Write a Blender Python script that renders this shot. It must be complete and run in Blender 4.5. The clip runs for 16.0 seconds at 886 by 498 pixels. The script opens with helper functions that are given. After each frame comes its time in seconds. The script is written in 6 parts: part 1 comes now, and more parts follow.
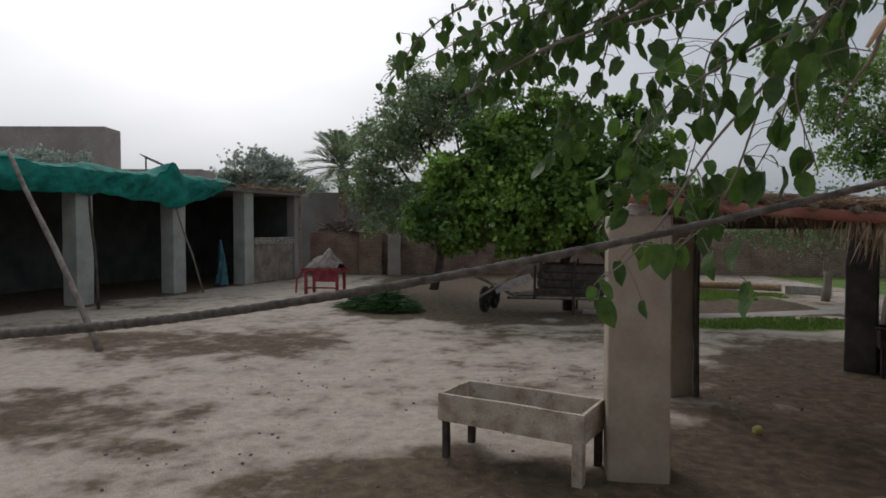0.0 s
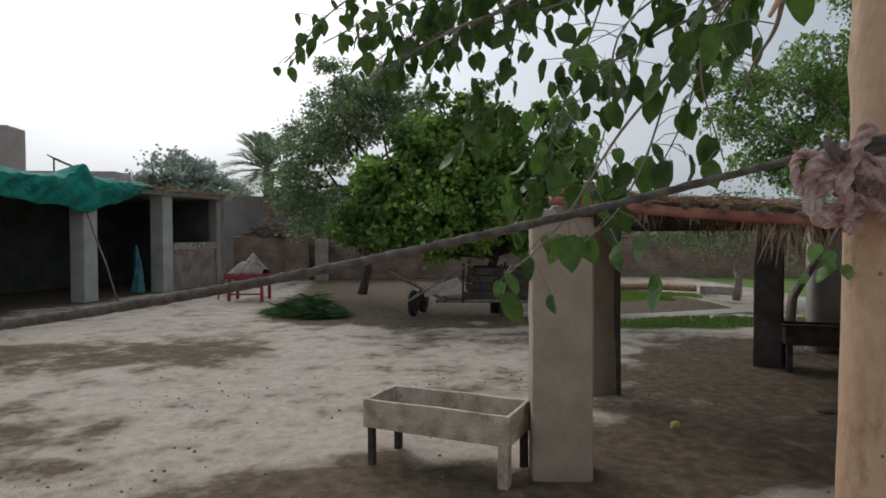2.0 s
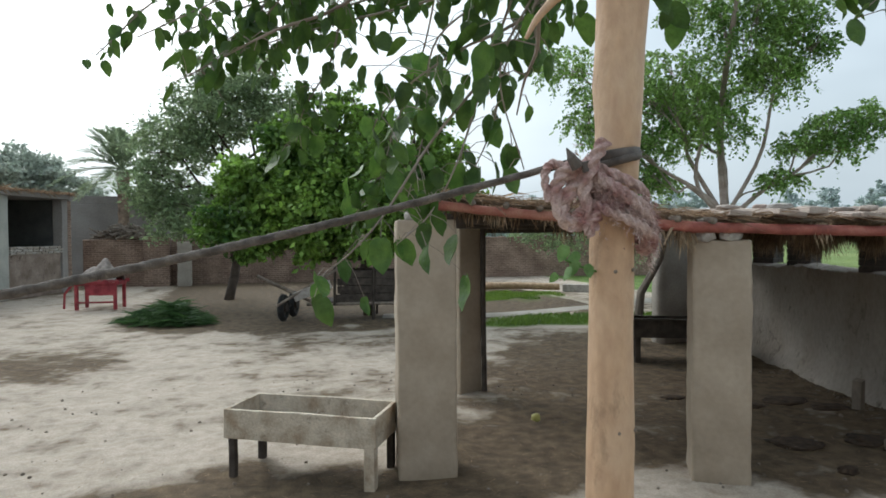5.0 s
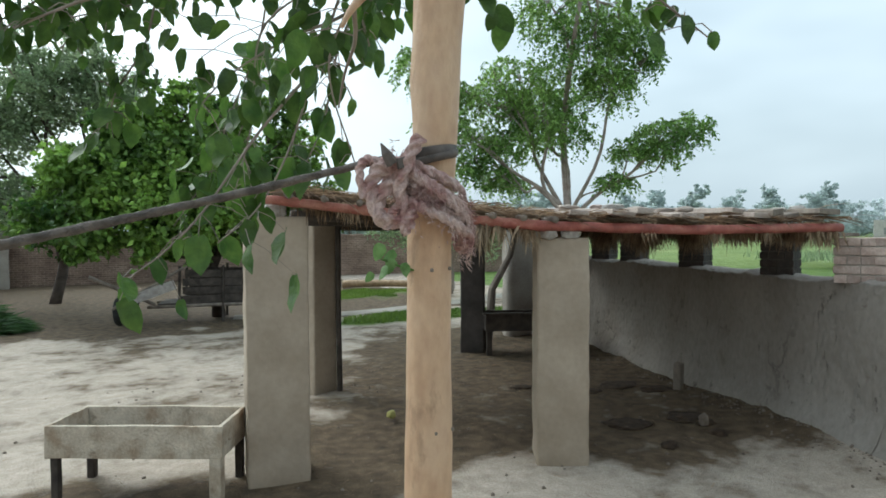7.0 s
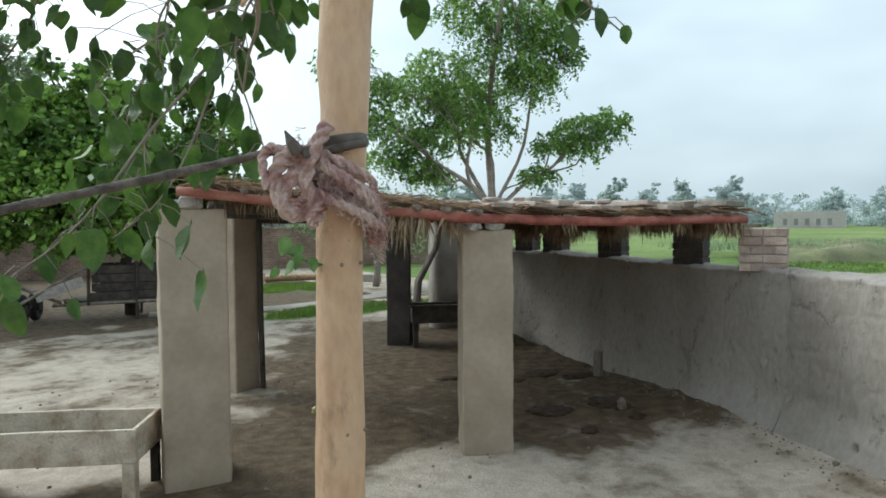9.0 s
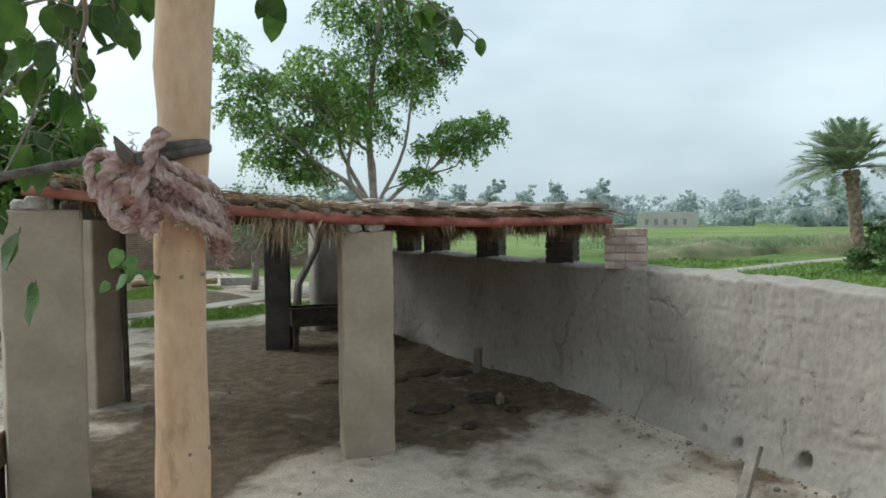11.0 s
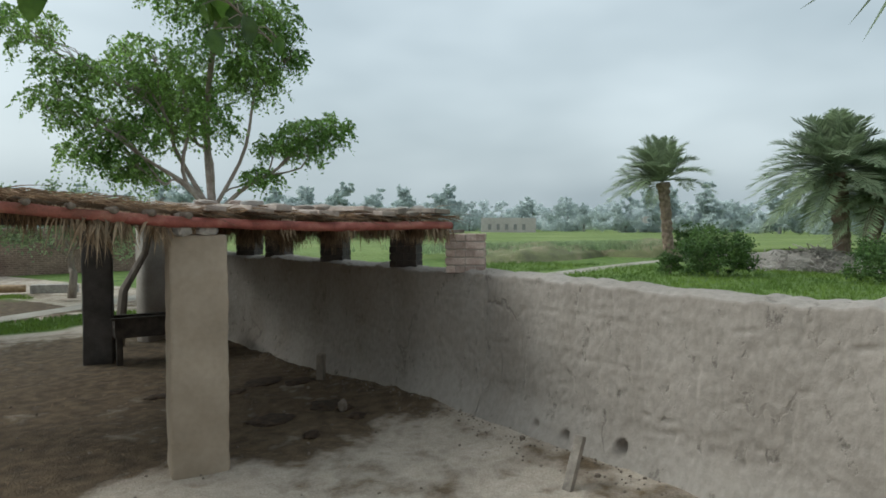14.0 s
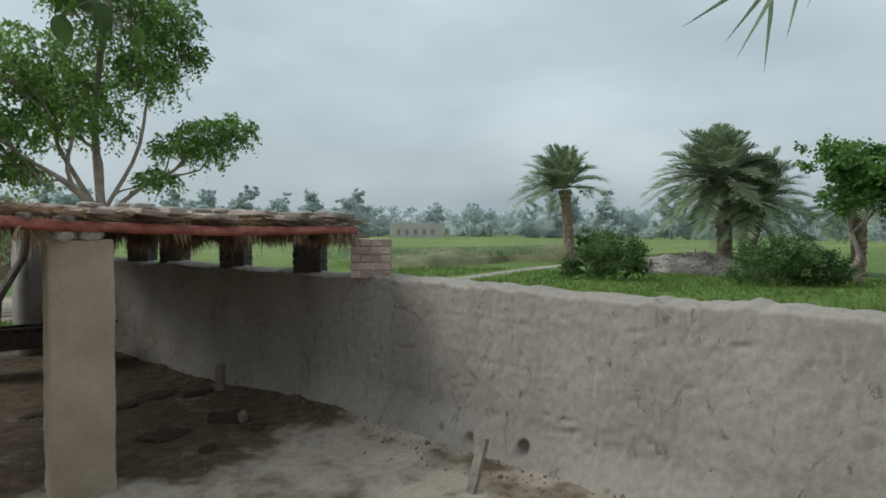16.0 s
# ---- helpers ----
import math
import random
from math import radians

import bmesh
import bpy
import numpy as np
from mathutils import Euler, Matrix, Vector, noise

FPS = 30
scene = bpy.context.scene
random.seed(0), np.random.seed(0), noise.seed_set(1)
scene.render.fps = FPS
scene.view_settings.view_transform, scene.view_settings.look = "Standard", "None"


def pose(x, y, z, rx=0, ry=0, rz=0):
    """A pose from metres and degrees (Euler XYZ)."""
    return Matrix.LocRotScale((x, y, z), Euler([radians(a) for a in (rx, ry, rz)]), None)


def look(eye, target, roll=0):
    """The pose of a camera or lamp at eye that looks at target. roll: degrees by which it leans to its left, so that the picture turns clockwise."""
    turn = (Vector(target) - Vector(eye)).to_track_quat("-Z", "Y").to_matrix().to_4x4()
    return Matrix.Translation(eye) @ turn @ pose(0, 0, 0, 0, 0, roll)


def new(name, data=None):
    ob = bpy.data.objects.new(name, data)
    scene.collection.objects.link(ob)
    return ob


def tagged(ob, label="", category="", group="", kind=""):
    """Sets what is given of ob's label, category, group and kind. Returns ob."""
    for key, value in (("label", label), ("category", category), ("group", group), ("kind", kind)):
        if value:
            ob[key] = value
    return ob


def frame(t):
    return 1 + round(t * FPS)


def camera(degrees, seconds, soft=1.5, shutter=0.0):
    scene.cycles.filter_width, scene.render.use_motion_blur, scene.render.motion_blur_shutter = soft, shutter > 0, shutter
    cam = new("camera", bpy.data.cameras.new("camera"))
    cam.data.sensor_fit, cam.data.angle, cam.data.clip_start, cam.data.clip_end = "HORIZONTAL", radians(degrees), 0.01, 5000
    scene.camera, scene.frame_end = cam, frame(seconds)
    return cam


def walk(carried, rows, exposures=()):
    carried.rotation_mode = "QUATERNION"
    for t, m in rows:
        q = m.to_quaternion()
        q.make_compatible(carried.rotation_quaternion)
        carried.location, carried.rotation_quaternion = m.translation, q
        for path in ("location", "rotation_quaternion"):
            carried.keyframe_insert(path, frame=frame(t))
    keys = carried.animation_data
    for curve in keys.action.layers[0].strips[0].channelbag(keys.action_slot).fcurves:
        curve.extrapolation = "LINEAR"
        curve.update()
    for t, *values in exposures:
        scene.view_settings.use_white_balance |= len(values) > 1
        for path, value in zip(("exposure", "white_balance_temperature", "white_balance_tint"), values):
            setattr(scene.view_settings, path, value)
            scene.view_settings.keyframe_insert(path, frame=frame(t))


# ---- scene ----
cam = camera(69.6, 16.0, soft=1.7)
PATH = [
    (0, (0.295, 0.048, 1.954), (0.218, 2.045, 1.888), 0.0),
    (0.5, (0.305, 0.059, 1.949), (0.281, 2.058, 1.889), 0.0),
    (1, (0.316, 0.075, 1.945), (0.337, 2.074, 1.885), 0.0),
    (1.5, (0.327, 0.095, 1.939), (0.414, 2.092, 1.880), 0.0),
    (2, (0.338, 0.116, 1.936), (0.480, 2.110, 1.884), -0.2),
    (2.5, (0.352, 0.118, 1.937), (0.550, 2.108, 1.896), -0.4),
    (3, (0.357, 0.118, 1.937), (0.602, 2.102, 1.902), -0.7),
    (3.5, (0.376, 0.104, 1.937), (0.688, 2.079, 1.907), -0.7),
    (6, (0.433, 0.086, 1.937), (1.119, 1.964, 1.881), -0.1),
    (6.5, (0.443, 0.092, 1.937), (1.237, 1.927, 1.889), -0.1),
    (7, (0.46, 0.094, 1.937), (1.395, 1.861, 1.88), -0.2),
    (7.5, (0.468, 0.105, 1.935), (1.458, 1.842, 1.878), -0.1),
    (8, (0.466, 0.095, 1.938), (1.512, 1.798, 1.87), 0.0),
    (8.5, (0.47, 0.102, 1.937), (1.537, 1.792, 1.866), -0.1),
    (9, (0.48, 0.104, 1.937), (1.611, 1.751, 1.855), -0.4),
    (11.5, (0.516, 0.077, 1.946), (1.989, 1.428, 1.864), -0.1),
    (12, (0.533, 0.072, 1.947), (2.066, 1.355, 1.864), 0.3),
    (12.5, (0.531, 0.070, 1.948), (2.122, 1.278, 1.867), 0.1),
    (13, (0.532, 0.062, 1.951), (2.161, 1.220, 1.877), -0.1),
    (13.5, (0.540, 0.057, 1.952), (2.202, 1.168, 1.880), -0.1),
    (14, (0.558, 0.057, 1.952), (2.262, 1.102, 1.878), 0.1),
    (14.5, (0.581, 0.058, 1.953), (2.314, 1.054, 1.886), 0.0),
    (15, (0.581, 0.049, 1.952), (2.356, 0.969, 1.889), 0.1),
    (15.5, (0.584, 0.038, 1.952), (2.394, 0.887, 1.888), 0.1),
    (16, (0.589, 0.031, 1.952), (2.425, 0.824, 1.895), 0.3),
]
EXPOSURES = [(0, -0.27, 6150, 13), (1.5, -0.08, 6100, 12), (3.5, 0.48, 6050, 8), (6, 0.86, 5850, 2), (7, 0.92, 5780, 0), (9, 0.93, 5820, 0), (12, 0.67, 5920, 0), (14, 0.50, 6020, 2), (16, 0.36, 6050, 3)]
walk(cam, [(t, look(eye, target, roll)) for t, eye, target, roll in PATH], EXPOSURES)

# ---- sky and sun: hazy overcast, the bright part of the sky ahead and to the left ----
SUN_AZ, SUN_EL = radians(-24), radians(40)      # azimuth from +y towards +x
world = bpy.data.worlds.new("sky")
scene.world = world
world.use_nodes = True
wn, wl = world.node_tree.nodes, world.node_tree.links
wn.clear()
w_out, w_bg, w_sky = wn.new("ShaderNodeOutputWorld"), wn.new("ShaderNodeBackground"), wn.new("ShaderNodeTexSky")
w_sky.sky_type, w_sky.sun_disc = "NISHITA", False
w_sky.sun_elevation, w_sky.sun_rotation = SUN_EL, SUN_AZ
w_sky.air_density, w_sky.dust_density, w_sky.ozone_density = 1.2, 8.0, 1.0
w_mix, w_noise, w_map, w_co, w_ramp = (wn.new("ShaderNodeMix"), wn.new("ShaderNodeTexNoise"), wn.new("ShaderNodeMapping"),
                                       wn.new("ShaderNodeTexCoord"), wn.new("ShaderNodeValToRGB"))
w_mix.data_type = "RGBA"
w_map.inputs["Scale"].default_value = (1, 1, 2.6)
w_noise.inputs["Scale"].default_value, w_noise.inputs["Detail"].default_value = 2.2, 3.0
w_ramp.color_ramp.elements[0].position, w_ramp.color_ramp.elements[0].color = 0.30, (4.9, 5.5, 5.9, 1)
w_ramp.color_ramp.elements[1].position, w_ramp.color_ramp.elements[1].color = 0.72, (8.2, 8.7, 9.0, 1)
w_mix.inputs["Factor"].default_value = 0.5
wl.new(w_co.outputs["Generated"], w_map.inputs["Vector"])
wl.new(w_map.outputs["Vector"], w_noise.inputs["Vector"])
wl.new(w_noise.outputs["Fac"], w_ramp.inputs["Fac"])
w_hsv = wn.new("ShaderNodeHueSaturation")      # cloud takes most of the colour out of the sky
w_hsv.inputs["Saturation"].default_value = 0.35
wl.new(w_sky.outputs["Color"], w_hsv.inputs["Color"])
wl.new(w_hsv.outputs["Color"], w_mix.inputs["A"])
wl.new(w_ramp.outputs["Color"], w_mix.inputs["B"])
wl.new(w_mix.outputs["Result"], w_bg.inputs["Color"])
w_bg.inputs["Strength"].default_value = 0.10
wl.new(w_bg.outputs["Background"], w_out.inputs["Surface"])

sun = new("sun", bpy.data.lights.new("sun", "SUN"))
sun.data.energy, sun.data.angle, sun.data.color = 0.5, radians(25), (1.0, 0.95, 0.88)
sun_dir = Vector((math.sin(SUN_AZ) * math.cos(SUN_EL), math.cos(SUN_AZ) * math.cos(SUN_EL), math.sin(SUN_EL)))
sun.matrix_world = look(sun_dir * 50, (0, 0, 0))


# ---- materials ----
def material(name, dark, light, scale=6.0, rough=0.85, bump=0.3, fine=60.0, metal=0.0, third=None, stretch=(1, 1, 1),
             crack=0.0, random_tint=0.0, leafy=False, dist=0.01, by_object=False, grain=0.3, specks=0.0, courses=False):
    """A surface with variation at two scales; crack adds a net of fine dark joints; random_tint varies it from piece to piece."""
    m = bpy.data.materials.new(name)
    m.use_nodes = True
    n, l = m.node_tree.nodes, m.node_tree.links
    b = n["Principled BSDF"]
    geo, mp = n.new("ShaderNodeNewGeometry"), n.new("ShaderNodeMapping")
    mp.inputs["Scale"].default_value = stretch
    l.new(geo.outputs["Position"], mp.inputs["Vector"])
    big, small = n.new("ShaderNodeTexNoise"), n.new("ShaderNodeTexNoise")
    for node, s, d in ((big, scale, 5.0), (small, fine, 4.0)):
        node.inputs["Scale"].default_value, node.inputs["Detail"].default_value = s, d
        l.new(mp.outputs["Vector"], node.inputs["Vector"])
    ramp = n.new("ShaderNodeValToRGB")
    e = ramp.color_ramp.elements
    e[0].position, e[0].color = 0.33, (*dark, 1)
    e[1].position, e[1].color = 0.68, (*light, 1)
    if third:
        x = e.new(0.52)
        x.color = (*third, 1)
    l.new(big.outputs["Fac"], ramp.inputs["Fac"])
    speck = n.new("ShaderNodeMix")
    speck.data_type, speck.blend_type = "RGBA", "OVERLAY"
    speck.inputs["Factor"].default_value = grain
    l.new(ramp.outputs["Color"], speck.inputs["A"])
    l.new(small.outputs["Fac"], speck.inputs["B"])
    colour = speck.outputs["Result"]
    height = small.outputs["Fac"]
    if crack:
        v = n.new("ShaderNodeTexVoronoi")
        v.feature = "DISTANCE_TO_EDGE"
        v.inputs["Scale"].default_value = crack
        wob = n.new("ShaderNodeMix")
        wob.data_type = "RGBA"
        wob.inputs["Factor"].default_value = 0.5
        l.new(mp.outputs["Vector"], wob.inputs["A"])
        l.new(big.outputs["Color"], wob.inputs["B"])
        l.new(wob.outputs["Result"], v.inputs["Vector"])
        thin = n.new("ShaderNodeMapRange")
        thin.inputs["From Max"].default_value = 0.02
        l.new(v.outputs["Distance"], thin.inputs["Value"])
        patch = n.new("ShaderNodeMapRange")
        patch.inputs["From Min"].default_value, patch.inputs["From Max"].default_value = 0.36, 0.44
        l.new(big.outputs["Fac"], patch.inputs["Value"])
        both = n.new("ShaderNodeMath")
        both.operation = "MAXIMUM"
        l.new(thin.outputs["Result"], both.inputs[0])
        l.new(patch.outputs["Result"], both.inputs[1])
        cm = n.new("ShaderNodeMix")
        cm.data_type = "RGBA"
        cm.inputs["A"].default_value = (*[c * 0.76 for c in dark], 1)
        l.new(both.outputs["Value"], cm.inputs["Factor"])
        l.new(colour, cm.inputs["B"])
        colour = cm.outputs["Result"]
        add = n.new("ShaderNodeMath")
        add.operation = "ADD"
        l.new(height, add.inputs[0])
        l.new(both.outputs["Value"], add.inputs[1])
        height = add.outputs["Value"]
    if random_tint:
        info = n.new("ShaderNodeNewGeometry" if leafy and not by_object else "ShaderNodeObjectInfo")
        hsv, rng = n.new("ShaderNodeHueSaturation"), n.new("ShaderNodeMapRange")
        rng.inputs["To Min"].default_value, rng.inputs["To Max"].default_value = 1 - random_tint, 1 + random_tint
        l.new(info.outputs["Random Per Island" if leafy and not by_object else "Random"], rng.inputs["Value"])
        l.new(rng.outputs["Result"], hsv.inputs["Value"])
        l.new(colour, hsv.inputs["Color"])
        colour = hsv.outputs["Color"]
    if courses:      # brick courses with pale joints
        sep, com, bt = n.new("ShaderNodeSeparateXYZ"), n.new("ShaderNodeCombineXYZ"), n.new("ShaderNodeTexBrick")
        l.new(geo.outputs["Position"], sep.inputs["Vector"])
        l.new(sep.outputs["X"], com.inputs["X"])
        l.new(sep.outputs["Z"], com.inputs["Y"])
        l.new(com.outputs["Vector"], bt.inputs["Vector"])
        for key, value in (("Scale", 1.0), ("Brick Width", 0.23), ("Row Height", 0.08), ("Mortar Size", 0.012), ("Mortar Smooth", 0.3)):
            bt.inputs[key].default_value = value
        bt.inputs["Color1"].default_value, bt.inputs["Color2"].default_value, bt.inputs["Mortar"].default_value = (0.62, 0.62, 0.62, 1), (1, 1, 1, 1), (1.35, 1.4, 1.4, 1)
        bm_mix = n.new("ShaderNodeMix")
        bm_mix.data_type, bm_mix.blend_type = "RGBA", "MULTIPLY"
        bm_mix.inputs["Factor"].default_value = 0.85
        l.new(colour, bm_mix.inputs["A"])
        l.new(bt.outputs["Color"], bm_mix.inputs["B"])
        colour = bm_mix.outputs["Result"]
    if specks:      # scattered dark pits and stains
        sp, cut, sm = n.new("ShaderNodeTexNoise"), n.new("ShaderNodeMapRange"), n.new("ShaderNodeMix")
        sp.inputs["Scale"].default_value, sp.inputs["Detail"].default_value, sp.inputs["Roughness"].default_value = specks, 5.0, 0.65
        l.new(mp.outputs["Vector"], sp.inputs["Vector"])
        cut.inputs["From Min"].default_value, cut.inputs["From Max"].default_value = 0.25, 0.40
        l.new(sp.outputs["Fac"], cut.inputs["Value"])
        sm.data_type = "RGBA"
        sm.inputs["A"].default_value = (*[c * 0.5 for c in dark], 1)
        l.new(cut.outputs["Result"], sm.inputs["Factor"])
        l.new(colour, sm.inputs["B"])
        colour = sm.outputs["Result"]
        deep = n.new("ShaderNodeMath")
        deep.operation = "MULTIPLY_ADD"
        deep.inputs[1].default_value = 1.2
        l.new(cut.outputs["Result"], deep.inputs[0])
        l.new(height, deep.inputs[2])
        height = deep.outputs["Value"]
    l.new(colour, b.inputs["Base Color"])
    b.inputs["Roughness"].default_value, b.inputs["Metallic"].default_value = rough, metal
    bp = n.new("ShaderNodeBump")
    bp.inputs["Strength"].default_value, bp.inputs["Distance"].default_value = bump, dist
    l.new(height, bp.inputs["Height"])
    l.new(bp.outputs["Normal"], b.inputs["Normal"])
    if leafy:
        tr, mx = n.new("ShaderNodeBsdfTranslucent"), n.new("ShaderNodeMixShader")
        mx.inputs["Fac"].default_value = 0.4
        l.new(colour, tr.inputs["Color"])
        l.new(b.outputs["BSDF"], mx.inputs[1])
        l.new(tr.outputs["BSDF"], mx.inputs[2])
        l.new(mx.outputs["Shader"], n["Material Output"].inputs["Surface"])
    return m


M_PLASTER = material("mud_plaster", (0.30, 0.265, 0.225), (0.40, 0.36, 0.31), 2.2, 0.95, 0.5, 25, grain=0.2)
M_PILLAR = material("cement_plaster", (0.305, 0.245, 0.18), (0.425, 0.352, 0.268), 2.0, 0.9, 0.3, 22, third=(0.368, 0.30, 0.226), grain=0.14)
M_PILLAR_DARK = material("dark_plaster", (0.06, 0.052, 0.046), (0.11, 0.095, 0.085), 4.0, 0.95, 0.35, 60)
M_MUDWALL = material("mud_wall", (0.27, 0.236, 0.203), (0.34, 0.302, 0.265), 1.6, 0.97, 0.55, 22, third=(0.31, 0.275, 0.24), dist=0.02, stretch=(1, 1, 0.6), grain=0.25, specks=9.0, crack=2.3)
M_BRICK = material("red_clay_brick", (0.33, 0.24, 0.20), (0.50, 0.40, 0.345), 9, 0.9, 0.5, 60, random_tint=0.18)
M_BRICKWALL = material("weathered_brickwork", (0.165, 0.108, 0.08), (0.30, 0.215, 0.165), 1.3, 0.95, 0.8, 14, dist=0.03, courses=True)
M_ROUGHMUD = material("rough_brown_mud", (0.19, 0.145, 0.115), (0.33, 0.27, 0.225), 2.6, 0.97, 0.8, 18, dist=0.03, specks=5.0)
M_GREYWALL = material("grey_render", (0.22, 0.20, 0.19), (0.32, 0.30, 0.28), 0.8, 0.95, 0.3, 20)
M_HOUSE = material("far_house_wall", (0.34, 0.29, 0.26), (0.44, 0.39, 0.35), 0.6, 0.95, 0.3, 12)
# mud darkened in its colour to stand for the shed's unlit interior
M_DARKIN = material("shaded_mud_interior", (0.07, 0.072, 0.07), (0.13, 0.132, 0.126), 1.5, 0.97, 0.3, 20)
M_SHEDPILLAR = material("grey_cement_pillar", (0.32, 0.33, 0.30), (0.46, 0.46, 0.42), 2.0, 0.9, 0.3, 40)
M_REDPOLE = material("red_painted_pole", (0.20, 0.055, 0.04), (0.40, 0.155, 0.115), 9, 0.6, 0.3, 80, third=(0.32, 0.092, 0.068))
M_WORNPOLE = material("worn_red_brown_pole", (0.20, 0.085, 0.058), (0.40, 0.19, 0.135), 5, 0.75, 0.4, 80, third=(0.32, 0.11, 0.078))
M_WOOD = material("weathered_grey_wood", (0.13, 0.105, 0.085), (0.28, 0.235, 0.19), 7, 0.85, 0.6, 60, stretch=(1, 1, 0.25))
M_DARKWOOD = material("old_dark_wood", (0.035, 0.028, 0.022), (0.085, 0.068, 0.055), 8, 0.85, 0.5, 60)
M_PALEWOOD = material("pale_bamboo_wood", (0.34, 0.21, 0.11), (0.52, 0.36, 0.22), 10, 0.6, 0.25, 90)
M_TROUGH = material("limewashed_board", (0.36, 0.275, 0.19), (0.66, 0.57, 0.45), 6, 0.9, 0.6, 50, third=(0.53, 0.46, 0.36), specks=7.0)
M_STRAWPALE = material("bleached_palm_leaf", (0.30, 0.215, 0.135), (0.54, 0.43, 0.30), 12, 0.95, 0.7, 90, random_tint=0.35, leafy=True)
M_THATCH = material("dry_thatch", (0.14, 0.085, 0.05), (0.36, 0.25, 0.155), 12, 0.95, 0.7, 90, random_tint=0.35, leafy=True)
M_THATCHMAT = material("matted_thatch", (0.10, 0.075, 0.05), (0.24, 0.185, 0.125), 8, 0.98, 1.0, 70)
M_STEM = material("tan_smooth_bark", (0.47, 0.295, 0.175), (0.62, 0.445, 0.30), 14, 0.6, 0.2, 120, third=(0.56, 0.375, 0.235), stretch=(1, 1, 0.5), specks=20.0)
M_RAG = material("dusty_pink_rag", (0.31, 0.16, 0.15), (0.58, 0.455, 0.415), 60, 0.97, 0.9, 420, third=(0.47, 0.34, 0.31), dist=0.002, grain=0.5)
M_STRAP = material("black_rubber_strap", (0.05, 0.04, 0.035), (0.125, 0.105, 0.09), 60, 0.6, 0.4, 300, dist=0.001)
M_ROPE = material("grey_twisted_rope", (0.07, 0.06, 0.052), (0.17, 0.145, 0.125), 70, 0.95, 0.9, 500, dist=0.002)
M_TARP = material("green_shade_net", (0.0, 0.125, 0.095), (0.012, 0.27, 0.21), 3, 0.85, 0.5, 50, third=(0.004, 0.19, 0.145))
M_FABRIC = material("beige_sackcloth", (0.20, 0.165, 0.145), (0.38, 0.33, 0.295), 6, 0.95, 0.5, 60)
M_REDCLOTH = material("faded_red_paint", (0.19, 0.02, 0.028), (0.36, 0.05, 0.06), 5, 0.7, 0.3, 40)
M_TYRE = material("black_rubber", (0.012, 0.012, 0.012), (0.03, 0.03, 0.03), 20, 0.8, 0.3, 100)
M_STONE = material("pale_stone", (0.33, 0.30, 0.27), (0.50, 0.47, 0.43), 12, 0.9, 0.6, 70)
M_DUNG = material("dried_dung", (0.026, 0.016, 0.009), (0.085, 0.055, 0.033), 14, 0.95, 0.9, 70)
M_BARK = material("grey_bark", (0.17, 0.135, 0.11), (0.33, 0.28, 0.235), 5, 0.9, 0.6, 40, stretch=(1, 1, 0.3))
M_PALMBARK = material("palm_bark", (0.14, 0.10, 0.075), (0.33, 0.25, 0.185), 5, 0.95, 0.8, 30)
M_LEAF_NEAR = material("mulberry_leaf", (0.04, 0.095, 0.014), (0.105, 0.185, 0.032), 30, 0.5, 0.3, 140, random_tint=0.4, leafy=True, by_object=True)
M_LEAF_DARK = material("dark_green_leaf", (0.03, 0.085, 0.016), (0.27, 0.43, 0.075), 0.9, 0.55, 0.1, 30, random_tint=0.45, leafy=True)
M_LEAF_PALE = material("grey_green_leaf", (0.20, 0.28, 0.14), (0.36, 0.44, 0.24), 0.9, 0.6, 0.1, 30, random_tint=0.4, leafy=True)
M_LEAF_FRESH = material("fresh_green_leaf", (0.07, 0.16, 0.03), (0.18, 0.32, 0.07), 0.9, 0.55, 0.1, 30, random_tint=0.4, leafy=True)
M_LEAF_NEEM = material("neem_leaf", (0.12, 0.23, 0.05), (0.33, 0.48, 0.13), 0.9, 0.55, 0.1, 30, random_tint=0.45, leafy=True)
M_LEAF_PALM = material("palm_leaflet", (0.24, 0.305, 0.185), (0.40, 0.47, 0.295), 0.8, 0.5, 0.1, 30, random_tint=0.3, leafy=True)
# far foliage paled to grey-blue: the haze of distance is in its colour
M_LEAF_FAR = material("hazy_far_foliage", (0.50, 0.565, 0.555), (0.54, 0.605, 0.595), 0.12, 0.9, 0.1, 5, random_tint=0.04, leafy=True)
M_GRASS = material("meadow_grass", (0.075, 0.14, 0.018), (0.185, 0.275, 0.045), 0.4, 0.7, 0.1, 20, random_tint=0.35, leafy=True)
M_FODDER = material("cut_green_fodder", (0.03, 0.075, 0.02), (0.08, 0.15, 0.045), 4, 0.6, 0.1, 30, random_tint=0.4, leafy=True)
M_FIELD = material("young_rice_field", (0.12, 0.17, 0.035), (0.21, 0.26, 0.075), 0.09, 0.9, 1.0, 2.5, third=(0.16, 0.22, 0.05), dist=0.2)
M_PATH = material("trodden_path", (0.30, 0.27, 0.225), (0.41, 0.375, 0.32), 1.2, 0.95, 0.4, 25)
# far walls, leaves and bark paled likewise, haze put into the base colour
M_FARHOUSE = material("hazy_far_wall", (0.42, 0.38, 0.36), (0.50, 0.46, 0.44), 0.2, 0.95, 0.1, 3)
M_LEAF_HAZY = material("hazy_grey_leaf", (0.36, 0.41, 0.34), (0.46, 0.51, 0.43), 0.5, 0.7, 0.1, 12, random_tint=0.3, leafy=True)
M_FARBARK = material("hazy_far_bark", (0.26, 0.27, 0.255), (0.33, 0.34, 0.32), 0.5, 0.9, 0.1, 6)
M_LEAF_BUSH = material("bush_leaf", (0.05, 0.105, 0.03), (0.14, 0.225, 0.06), 1.5, 0.6, 0.1, 30, random_tint=0.5, leafy=True)
